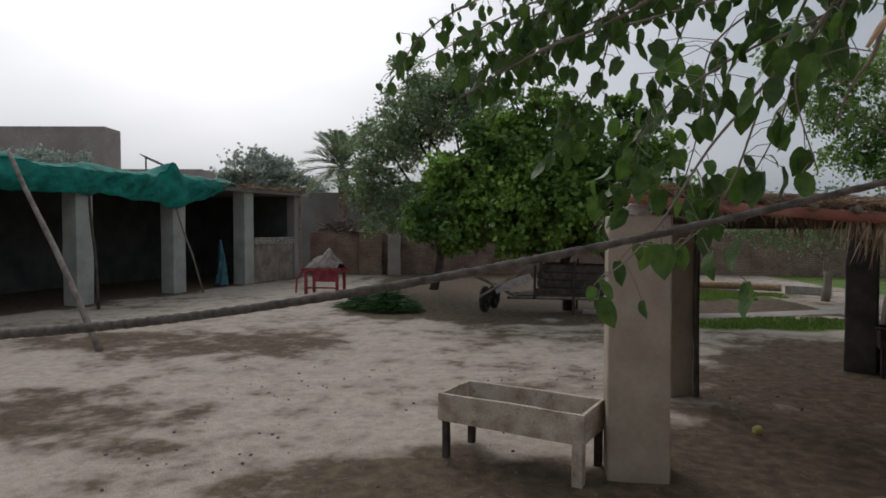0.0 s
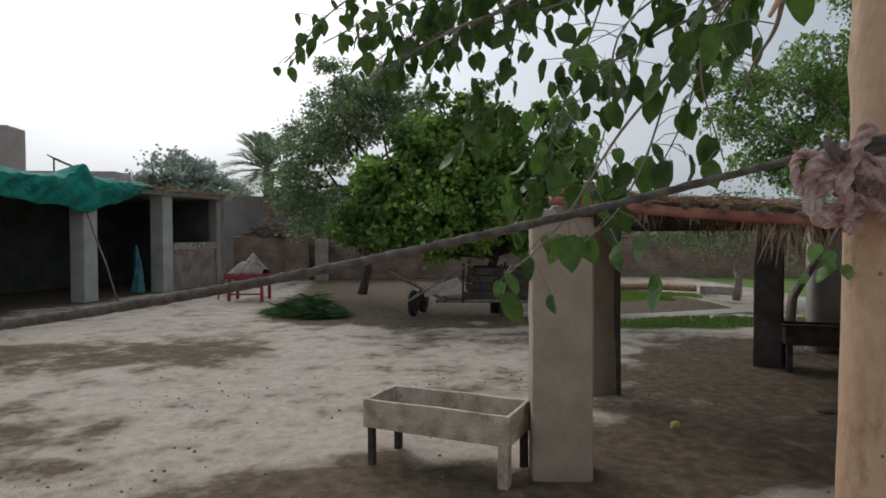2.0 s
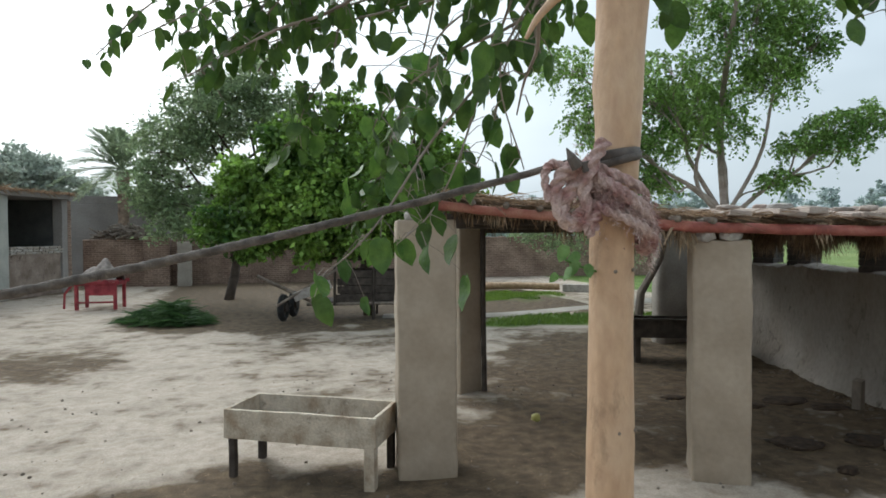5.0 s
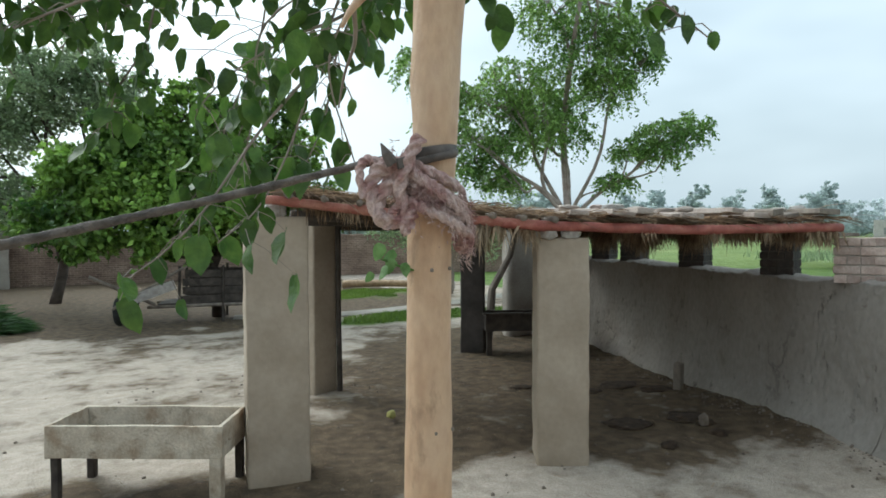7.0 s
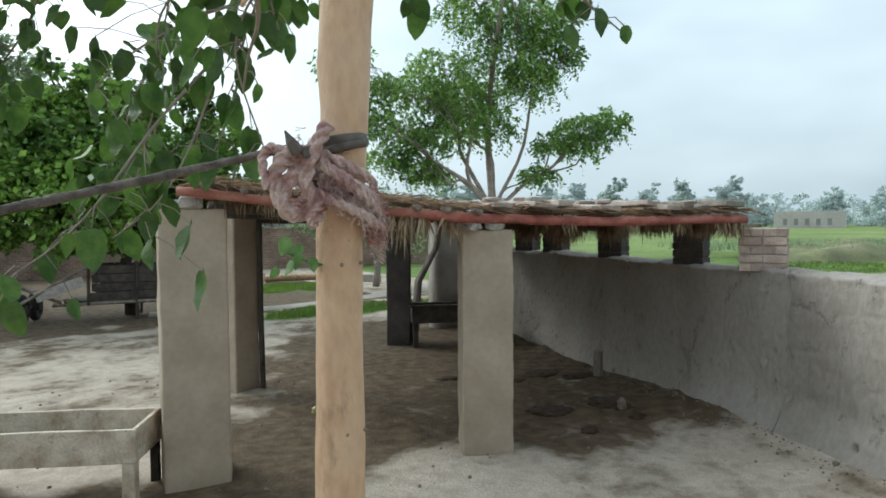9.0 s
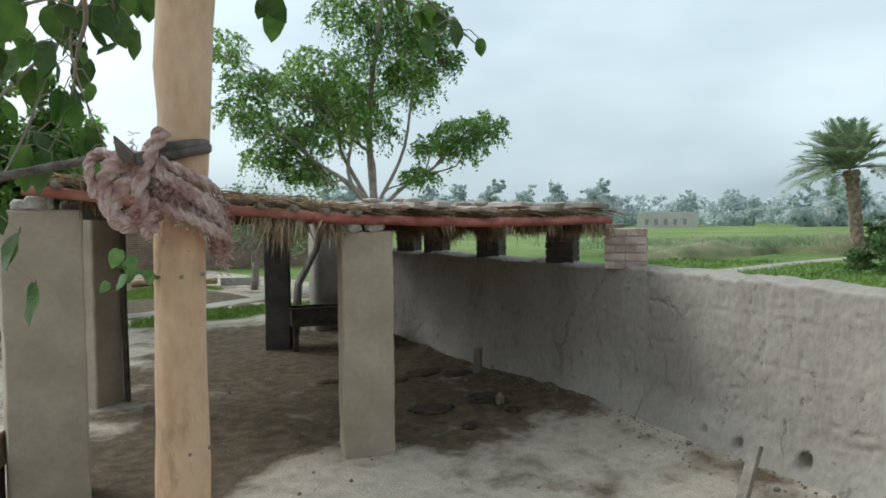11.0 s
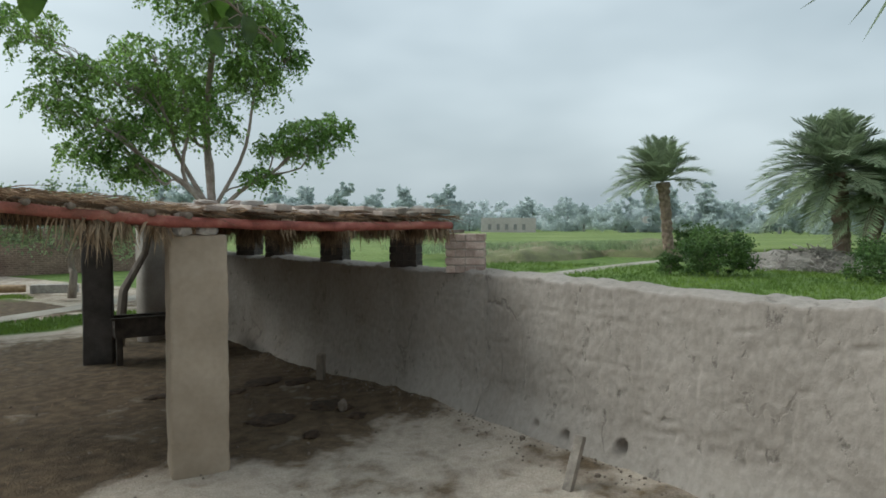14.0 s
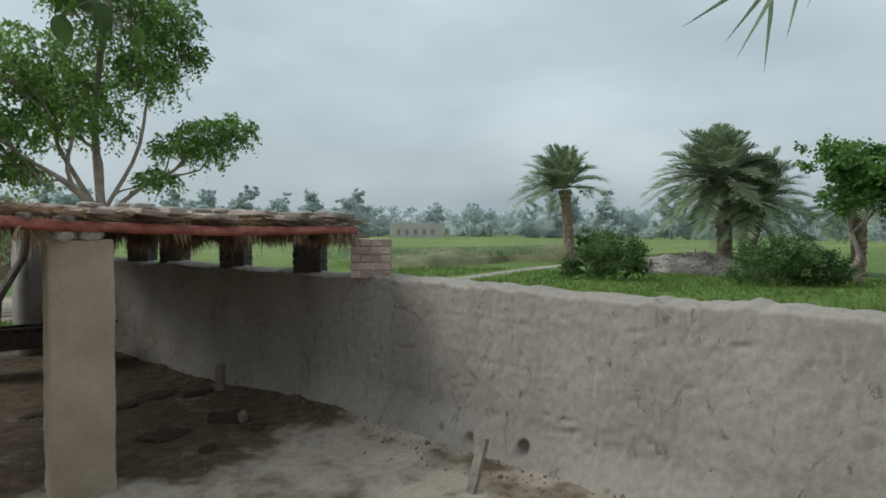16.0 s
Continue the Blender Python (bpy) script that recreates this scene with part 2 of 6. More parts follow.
M_DARKBARK = material("dark_bark", (0.05, 0.038, 0.03), (0.11, 0.085, 0.068), 5, 0.95, 0.5, 40)
M_VOID = material("unlit_opening", (0.20, 0.195, 0.195), (0.26, 0.255, 0.255), 1, 0.9, 0.1, 5)
M_PANEL = material("solar_panel", (0.10, 0.12, 0.15), (0.16, 0.18, 0.22), 3, 0.25, 0.05, 20)
M_BLUECLOTH = material("blue_cloth", (0.035, 0.11, 0.14), (0.08, 0.19, 0.235), 6, 0.9, 0.5, 50)


# ---- building helpers ----
def part(name, bm, mat, parent=None, label="", smooth=False):
    me = bpy.data.meshes.new(name)
    bm.to_mesh(me)
    bm.free()
    return link(name, me, mat, parent, label, smooth)


def link(name, me, mat, parent=None, label="", smooth=False):
    if smooth:
        me.shade_smooth()
    me.materials.append(mat)
    ob = new(name, me)
    if parent:
        ob.parent = parent
        if parent.parent is None:
            ob.matrix_parent_inverse = parent.matrix_basis.inverted()
    return tagged(ob, label)


def raw(name, verts, faces, mat, parent=None, label="", smooth=False):
    me = bpy.data.meshes.new(name)
    me.from_pydata(np.asarray(verts).tolist(), [], faces if isinstance(faces, list) else np.asarray(faces).tolist())
    me.update()
    return link(name, me, mat, parent, label, smooth)


def thing(name, base, label, category, group="", kind=""):
    ob = new(name)
    ob.empty_display_size = 0.1
    ob.matrix_basis = Matrix.Translation(base)
    return tagged(ob, label, category, group, kind)


def settle(ob, base):
    """Moves a single mesh's origin to its base."""
    ob.data.transform(Matrix.Translation(-Vector(base)))
    ob.location = base
    return ob


def bm_box(size, m=Matrix(), bevel=0.0, cuts=0, wobble=0.0, freq=4.0, seed=0.0):
    """A box of that size, standing on z = 0 of m, with worn edges and an uneven surface."""
    bm = bmesh.new()
    bmesh.ops.create_cube(bm, size=1.0)
    bmesh.ops.transform(bm, matrix=Matrix.Translation((0, 0, size[2] / 2)) @ Matrix.Diagonal((*size, 1)), verts=bm.verts)
    if bevel:
        bmesh.ops.bevel(bm, geom=bm.edges[:], offset=bevel, segments=2, affect="EDGES", profile=0.5)
    if cuts:
        bmesh.ops.subdivide_edges(bm, edges=[e for e in bm.edges if e.calc_length() > 3 * max(bevel, 0.01)], cuts=cuts, use_grid_fill=True)
    if wobble:
        for v in bm.verts:
            v.co += wobble * noise.noise_vector(v.co * freq + Vector((seed, 2 * seed, -seed)))
    bmesh.ops.transform(bm, matrix=m, verts=bm.verts)
    return bm


def bm_tube(points, radii, sides=10, wobble=0.0, freq=8.0, bm=None, caps=True):
    """A round, tapering tube along points."""
    bm = bm or bmesh.new()
    pts = [Vector(p) for p in points]
    rad = radii if isinstance(radii, (list, tuple)) else [radii] * len(pts)
    rings, side = [], None
    for i, p in enumerate(pts):
        d = (pts[min(i + 1, len(pts) - 1)] - pts[max(i - 1, 0)]).normalized()
        if side is None:
            side = d.orthogonal().normalized()
        side = (side - d * side.dot(d)).normalized()
        up = d.cross(side)
        ring = []
        for k in range(sides):
            a = 2 * math.pi * k / sides
            off = side * math.cos(a) + up * math.sin(a)
            r = rad[i] * (1 + wobble * noise.noise(p * freq + off))
            ring.append(bm.verts.new(p + off * r))
        rings.append(ring)
    for a, b in zip(rings, rings[1:]):
        for k in range(sides):
            bm.faces.new((a[k], a[(k + 1) % sides], b[(k + 1) % sides], b[k]))
    if caps:
        bm.faces.new(rings[0][::-1])
        bm.faces.new(rings[-1])
    return bm


def curve_points(ctrl, n):
    """A smooth line (Catmull-Rom) through control points."""
    c = [Vector(p) for p in ctrl]
    c = [2 * c[0] - c[1]] + c + [2 * c[-1] - c[-2]]
    out, spans = [], len(c) - 3
    for i in range(n):
        f = i / (n - 1) * spans
        k = min(int(f), spans - 1)
        t = f - k
        p0, p1, p2, p3 = c[k:k + 4]
        out.append(0.5 * (2 * p1 + (p2 - p0) * t + (2 * p0 - 5 * p1 + 4 * p2 - p3) * t * t + (3 * p1 - p0 - 3 * p2 + p3) * t ** 3))
    return out


def turned(x, y, z, rz=0.0):
    return pose(x, y, z, 0, 0, rz)


def wall_mesh(line, height, thick, step=0.12, wobble=0.03, top_wobble=0.03, freq=1.5, seed=0.0, foot=0.0, dents=0, holes=()):
    """A thick wall along a line of ground points, with an uneven face, a rounded uneven top and a spreading foot."""
    pts = [Vector((*p, 0)) for p in line]
    walk_pts = []
    for a, b in zip(pts, pts[1:]):
        n = max(1, int((b - a).length / step))
        walk_pts += [a.lerp(b, i / n) for i in range(n)]
    walk_pts.append(pts[-1])
    nz = max(3, int(height / step))
    prof = [(-0.5 * thick - foot * max(0, 1 - 4 * i / nz) ** 1.5, i / nz) for i in range(nz)]
    prof += [(-0.5 * thick + 0.02, 0.985), (-0.33 * thick, 1.0), (0.0, 1.01), (0.33 * thick, 1.0), (0.5 * thick - 0.02, 0.985)]
    prof += [(0.5 * thick, i / nz) for i in range(nz - 1, -1, -1)]
    verts, faces, w = [], [], len(prof)
    for i, p in enumerate(walk_pts):
        d = (walk_pts[min(i + 1, len(walk_pts) - 1)] - walk_pts[max(i - 1, 0)]).normalized()
        side = Vector((d.y, -d.x, 0))
        lift = top_wobble * (noise.noise(p * 1.1 + Vector((seed, 0, 0))) + 0.4 * noise.noise(p * 4.3) + 0.5 * noise.noise(p * 11))
        for o, z in prof:
            if o < -0.5 * thick:
                o = -0.5 * thick + (o + 0.5 * thick) * (0.8 + 0.5 * noise.noise(p * 0.9 + Vector((0, 0, seed))))
            q = p - side * o + Vector((0, 0, z * (height + lift)))
            push = wobble * (noise.noise(q * freq + Vector((seed, 1, 2))) + 0.45 * noise.noise(q * freq * 3.7) + 0.32 * noise.noise(q * freq * 9) + 0.20 * noise.noise(q * freq * 19))
            q = q + side * push * (1 if o < 0 else -1)
            if z > 0.95:
                q.z += 0.4 * wobble * noise.noise(q * 9)
            verts.append(q)
    if dents:      # gashes and pocks in the face
        rng = np.random.default_rng(int(seed))
        co = np.array([tuple(q) for q in verts])
        n_face = nz
        idx = (np.arange(len(walk_pts))[:, None] * w + np.arange(n_face)).ravel()
        face = co[idx]
        moved = np.zeros(len(idx))
        for _ in range(dents):
            c = face[rng.integers(len(idx))]
            if c[2] < 0.08:
                continue
            upright = rng.random() < 0.8
            long, thin, deep = rng.uniform(0.012, 0.085) * (1.8 if rng.random() < 0.1 else 1), rng.uniform(0.008, 0.014), rng.uniform(0.008, 0.026)
            du = np.hypot(face[:, 0] - c[0], face[:, 1] - c[1])
            dv = np.abs(face[:, 2] - c[2] + 0.25 * (face[:, 1] - c[1]))
            a, b = (thin, long) if upright else (long, thin)
            moved = np.maximum(moved, deep * np.exp(-(du / a) ** 2 - (dv / b) ** 2))
        run = np.hypot(face[:, 0] - face[0, 0], face[:, 1] - face[0, 1])
        for lift in (0.40, 0.80, 1.18):      # joints between the lifts of mud
            mid = lift + np.array([0.05 * noise.noise((s * 0.9, lift, 1)) + 0.02 * noise.noise((s * 4, lift, 2)) for s in run])
            keep = np.array([max(0.0, min(1.0, 3.0 * noise.noise((s * 1.3, lift * 7, 5)))) for s in run])
            moved = np.maximum(moved, 0.009 * keep * np.exp(-((face[:, 2] - mid) / 0.014) ** 2))
        for x, y, z, r, deep in holes:
            i = min(range(len(walk_pts)), key=lambda k: (walk_pts[k].xy - Vector((x, y))).length)
            d = (walk_pts[min(i + 1, len(walk_pts) - 1)] - walk_pts[max(i - 1, 0)]).normalized()
            along = (face[:, 0] - x) * d.x + (face[:, 1] - y) * d.y
            far = np.hypot(along, (face[:, 2] - z) * 0.8)
            moved = np.maximum(moved, deep * np.clip(1.35 - far / r, 0, 1))
        for k, m in zip(idx, moved):
            if m > 0.0005:
                i = k // w
                d = (walk_pts[min(i + 1, len(walk_pts) - 1)] - walk_pts[max(i - 1, 0)]).normalized()
                verts[k] = verts[k] - Vector((d.y, -d.x, 0)) * m
    for i in range(len(walk_pts) - 1):
        for k in range(w - 1):
            a = i * w + k
            faces.append((a, a + 1, a + w + 1, a + w))
    last = (len(walk_pts) - 1) * w
    faces += [tuple(range(w))[::-1], tuple(range(last, last + w))]
    return verts, faces


def leaf_quads(rng, centres, size, spread=(0.5, 1.2), droop=0.3, width=0.45):
    """Small folded leaves at the centres: six corners and four triangles each."""
    n = len(centres)
    d = rng.normal(size=(n, 3))
    d[:, 2] = d[:, 2] * 0.6 - droop
    d /= np.linalg.norm(d, axis=1)[:, None]
    s = np.cross(d, rng.normal(size=(n, 3)))
    s /= np.linalg.norm(s, axis=1)[:, None] + 1e-9
    up = np.cross(d, s)
    ln = size * rng.uniform(*spread, size=n)[:, None]
    a, tip = centres, centres + d * ln
    mid = centres + d * ln * 0.45
    left, right = mid + s * ln * width + up * ln * 0.08, mid - s * ln * width + up * ln * 0.08
    verts = np.stack([a, left, tip, right], 1).reshape(-1, 3)
    k = np.arange(n)[:, None] * 4
    return verts, np.concatenate([k + [0, 2, 1], k + [0, 3, 2]])


def lobe_points(rng, lobes, n, shell=0.55):
    """Points in uneven clumps inside a crown of lobes (centre, radii)."""
    out = []
    vol = np.array([l[1][0] * l[1][1] * l[1][2] for l in lobes])
    for (c, r), share in zip(lobes, vol / vol.sum()):
        k = max(4, int(n * share / 45))
        d = rng.normal(size=(k, 3))
        d /= np.linalg.norm(d, axis=1)[:, None]
        rad = shell + (1.12 - shell) * rng.random(k) ** 0.6
        mid = np.array(c) + d * rad[:, None] * np.array(r)
        per = 45
        clump = mid[:, None] + rng.normal(size=(k, per, 3)) * np.array([0.17, 0.17, 0.13]) * (np.mean(r) * 0.7 + 0.2) * rng.uniform(0.5, 1.35, size=(k, 1, 1))
        out.append(clump.reshape(-1, 3))
    return np.concatenate(out)


def limb(bm, a, b, r0, r1, rng, sag=0.0, n=7, sides=7, bend=0.08):
    a, b = Vector(a), Vector(b)
    k = (b - a).length * bend
    ctrl = [a]
    for i in (1, 2):
        ctrl.append(a.lerp(b, i / 3) + Vector(rng.normal(size=3) * k) + Vector((0, 0, -sag if i == 2 else sag)))
    ctrl.append(b)
    p = curve_points(ctrl, n)
    bm_tube(p, [r0 + (r1 - r0) * i / (n - 1) for i in range(n)], sides, 0.12, 3.0, bm)
    return p


def tree(name, base, fork, lobes, leaves, leaf, mat, label, seed, trunk_r=0.15, shell=0.5, bark=None, droop=0.3, twigs=3, width=0.45, lean=(0, 0), leader=False):
    rng = np.random.default_rng(seed)
    t = thing(name, base, label, "tree")
    bm = bmesh.new()
    top = Vector(base) + Vector((lean[0], lean[1], fork))
    limb(bm, Vector(base) - Vector((0, 0, 0.05)), top, trunk_r * 1.25, trunk_r * (0.35 if leader else 0.8), rng, 0, 9, 10, 0.02 if leader else 0.08)
    for c, r in lobes:
        c = Vector(c)
        at = Vector(base).lerp(top, min(0.97, max(0.34, (c.z - base[2]) * 0.5 / fork))) if leader else top - Vector((0, 0, 0.1))
        p = limb(bm, at, c, trunk_r * (0.36 if leader else 0.5), trunk_r * 0.13, rng, 0.12)
        for _ in range(twigs):
            d = Vector(rng.normal(size=3)).normalized()
            limb(bm, p[rng.integers(3, 6)], c + Vector((d.x * r[0], d.y * r[1], d.z * r[2])) * 0.85, trunk_r * 0.2, trunk_r * 0.05, rng, 0.05, 5, 5)
    part("trunk", bm, bark or M_BARK, t, smooth=True)
    v, f = leaf_quads(rng, lobe_points(rng, lobes, leaves, shell), leaf, droop=droop, width=width)
    raw("crown", v, f, mat, t)
    return t


def frond_mesh(rng, root, direction, length, droop, leaflet, n=46):
    """One feather-shaped palm leaf: a rib and two rows of narrow leaflets."""
    root, d = Vector(root), Vector(direction).normalized()
    pts = []
    for i in range(12):
        s = i / 11
        pts.append(root + d * length * s + Vector((0, 0, -droop * length * s ** 2.2)))
    bm = bm_tube(pts, [0.03 * length / 2.5 * (1 - 0.85 * i / 11) for i in range(12)], 5)
    for i in range(n):
        s = 0.14 + 0.86 * i / (n - 1)
        f = s * 11
        k = min(int(f), 10)
        p = pts[k].lerp(pts[k + 1], f - k)
        along = (pts[k + 1] - pts[k]).normalized()
        side = along.cross(Vector((0, 0, 1)))
        side = side.normalized() if side.length > 0.05 else Vector((1, 0, 0))
        up = side.cross(along)
        ln = leaflet * (0.45 + 0.9 * math.sin(math.pi * min(1, 0.12 + 0.85 * s))) * rng.uniform(0.8, 1.15)
        for sg in (-1, 1):
            q = (along * 0.75 + side * sg * 0.75 + up * rng.uniform(0.05, 0.45)).normalized()
            tip = p + q * ln + Vector((0, 0, -0.18 * ln))
            wid = along * ln * 0.05
            a, b, c = bm.verts.new(p - wid), bm.verts.new(p.lerp(tip, 0.5) + wid * 1.4), bm.verts.new(tip)
            bm.faces.new((a, b, c))
            bm.faces.new((bm.verts.new(p + wid), bm.verts.new(p.lerp(tip, 0.5) - wid * 1.4), bm.verts.new(tip)))
    return bm


def palm(base, height, fronds, length, leaflet, seed, label, trunk_r=0.28, lean=(0, 0), wind=(0, 0, 0), low=-0.35, group="", south_only=False):
    rng = np.random.default_rng(seed)
    t = thing("date_palm", base, label, "palm tree", group)
    b = Vector(base)
    pts = [b + Vector((lean[0] * (i / 24) ** 1.5, lean[1] * (i / 24) ** 1.5, -0.05 + height * i / 24)) for i in range(25)]
    bm = bm_tube(pts, [trunk_r * (1.15 if i < 2 else 1.0) * (1.0 + 0.12 * (i % 2)) * (1.25 if i > 21 else 1) for i in range(25)], 12, 0.25, 5)
    part("trunk", bm, M_PALMBARK, t)
    top = pts[-1]
    for i in range(fronds):
        az = i * 2.399 + rng.uniform(-0.2, 0.2)
        el = low + (1.35 - low) * ((i + 0.5) / fronds) ** 0.8
        d = Vector((math.cos(az) * math.cos(el), math.sin(az) * math.cos(el), math.sin(el))) + Vector(wind)
        if south_only and d.y > -0.3:
            continue
        part("frond", frond_mesh(rng, top + Vector((0, 0, 0.1)), d, length * rng.uniform(0.85, 1.1), 0.16 + 0.26 * math.cos(el), leaflet), M_LEAF_PALM, t)
    return t


def tufts(rng, xy, height, width, z=0.0, blades=4):
    """Grass: groups of narrow blades standing at the ground points."""
    n = len(xy) * blades
    p = np.repeat(np.c_[xy, np.full(len(xy), z)], blades, 0) + np.c_[rng.normal(size=(n, 2)) * width * 1.5, np.zeros(n)]
    h = height * rng.uniform(0.5, 1.2, n)[:, None]
    lean = np.c_[rng.normal(size=(n, 2)) * 0.35, np.ones(n)]
    side = np.c_[rng.normal(size=(n, 2)), np.zeros(n)]
    side /= np.linalg.norm(side, axis=1)[:, None]
    v = np.stack([p - side * width * 0.5, p + side * width * 0.5, p + lean * h], 1).reshape(-1, 3)
    return v, np.arange(n * 3).reshape(-1, 3)


# ---- ground ----
WALL_FACE = [(8.3, 10.6), (7.62, 8.15), (6.59, 4.2), (6.33, 3.1), (5.7, 1.6), (5.31, 0.64), (4.7, -0.82), (3.9, -2.8), (2.6, -6.0)]
ROOF = [Vector(p) for p in ((1.53, 4.87, 0), (6.307, 3.49, 0), (8.0, 9.7, 0), (2.75, 7.75, 0))]
SHED_O, SHED_U, SHED_N = Vector((-9.5, 15.8, 0)), Vector((0.32, 0.947, 0)), Vector((-0.947, 0.32, 0))


def wall_x(y):
    for (xa, ya), (xb, yb) in zip(WALL_FACE, WALL_FACE[1:]):
        if yb <= y <= ya:
            return xb + (xa - xb) * (y - yb) / (ya - yb)
    return WALL_FACE[0][0] if y > WALL_FACE[0][1] else WALL_FACE[-1][0]


def bump01(d, r):
    return max(0.0, 1.0 - d / r)


def ease(v):
    v = min(1.0, max(0.0, v))
    return v * v * (3 - 2 * v)


def soil(x, y):
    """How much trodden brown litter (under tree and in shed with shade put into it), and how much grass, lies at a
    place.
    """
    n0, n1, n2 = noise.noise((x * 0.23, y * 0.23, 6)), noise.noise((x * 0.55, y * 0.55, 3)), noise.noise((x * 1.7, y * 1.7, 8))
    rough = 0.5 * n1 + 0.35 * n2
    brown = 0.27 + 0.85 * rough + 0.25 * n0
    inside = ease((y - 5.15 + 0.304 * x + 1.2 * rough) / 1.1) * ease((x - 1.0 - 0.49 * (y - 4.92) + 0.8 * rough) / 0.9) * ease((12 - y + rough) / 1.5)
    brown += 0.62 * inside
    brown += 1.1 * ease(1.7 - math.hypot((x - 0.5) / 1.3, (y - 4.2) / 1.15) + 0.8 * rough)
    brown += 0.42 * ease(1.5 - math.hypot((x + 4.8) / 2.6, (y - 10.9) / 1.1) + 0.8 * rough)
    brown += 0.34 * ease(1.4 - math.hypot((x + 4.3) / 1.6, (y - 6.8) / 1.2) + 0.8 * rough)
    # brown earth round the shade tree, deepened to carry the tree's shade
    brown += 1.5 * ease((y - 12.9 - 0.10 * abs(x - 2) + 1.5 * rough) / 1.3) * ease((x + 3.5) / 2)
    # dark earth of the shed floor, its brown deepened for the unlit interior
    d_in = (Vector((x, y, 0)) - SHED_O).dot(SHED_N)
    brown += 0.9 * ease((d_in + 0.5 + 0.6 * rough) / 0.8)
    along_wall = wall_x(y) - x
    brown += 0.34 * ease(1 - abs(along_wall - 0.25) / 0.6 + 0.8 * rough)
    brown += 0.16 * ease(1 - abs(along_wall - 1.2) / 1.6 + 0.8 * rough) * ease((5 - y) / 1.5)
    green = 0.0
    wx = wall_x(y) + 0.5
    if x > wx and y < 60:
        green = min(1.0, (x - wx) / 0.6) + 0.35 * n2
        brown = 0.3 + 0.7 * n1
    g = bump01(math.hypot((x - 6.9) / 2.3, (y - 13.2) / 0.8), 1.5) + 0.6 * bump01(math.hypot((x - 6.5) / 3.2, (y - 18.6) / 1.8), 1.5)
    if y > 11.0:
        green = max(green if x > 12.5 else 0.0, 1.4 * g + 0.5 * rough)
    if x > 13 and y > 11:
        green = max(green, min(1.0, (x - 13) / 3) + 0.4 * n2)
    return min(1.0, max(0.0, brown)), min(1.0, max(0.0, green))


def axis_steps(lo, hi, step, far):
    a = list(np.arange(lo, hi + 1e-6, step))
    s, v = step, hi
    while v < far:
        s *= 1.22
        v += s
        a.append(v)
    s, v = step, lo
    while v > -far:
        s *= 1.22
        v -= s
        a.insert(0, v)
    return a


def ground_z(x, y):
    gap = (wall_x(y) - x) * 0.93
    bank = 0.10 * math.exp(-(max(0.0, gap) / 0.40) ** 1.3) * (0.75 + 0.45 * noise.noise((x * 1.1, y * 1.1, 7)) + 0.35 * noise.noise((x * 4, y * 4, 2))) if -0.2 < gap < 1 and y < 9 else 0.0
    return bank + bump01(math.hypot(x - 1, y - 8), 40) * (0.030 * noise.noise((x * 0.8, y * 0.8, 1)) + 0.016 * noise.noise((x * 3.1, y * 3.1, 4)) - 0.02)


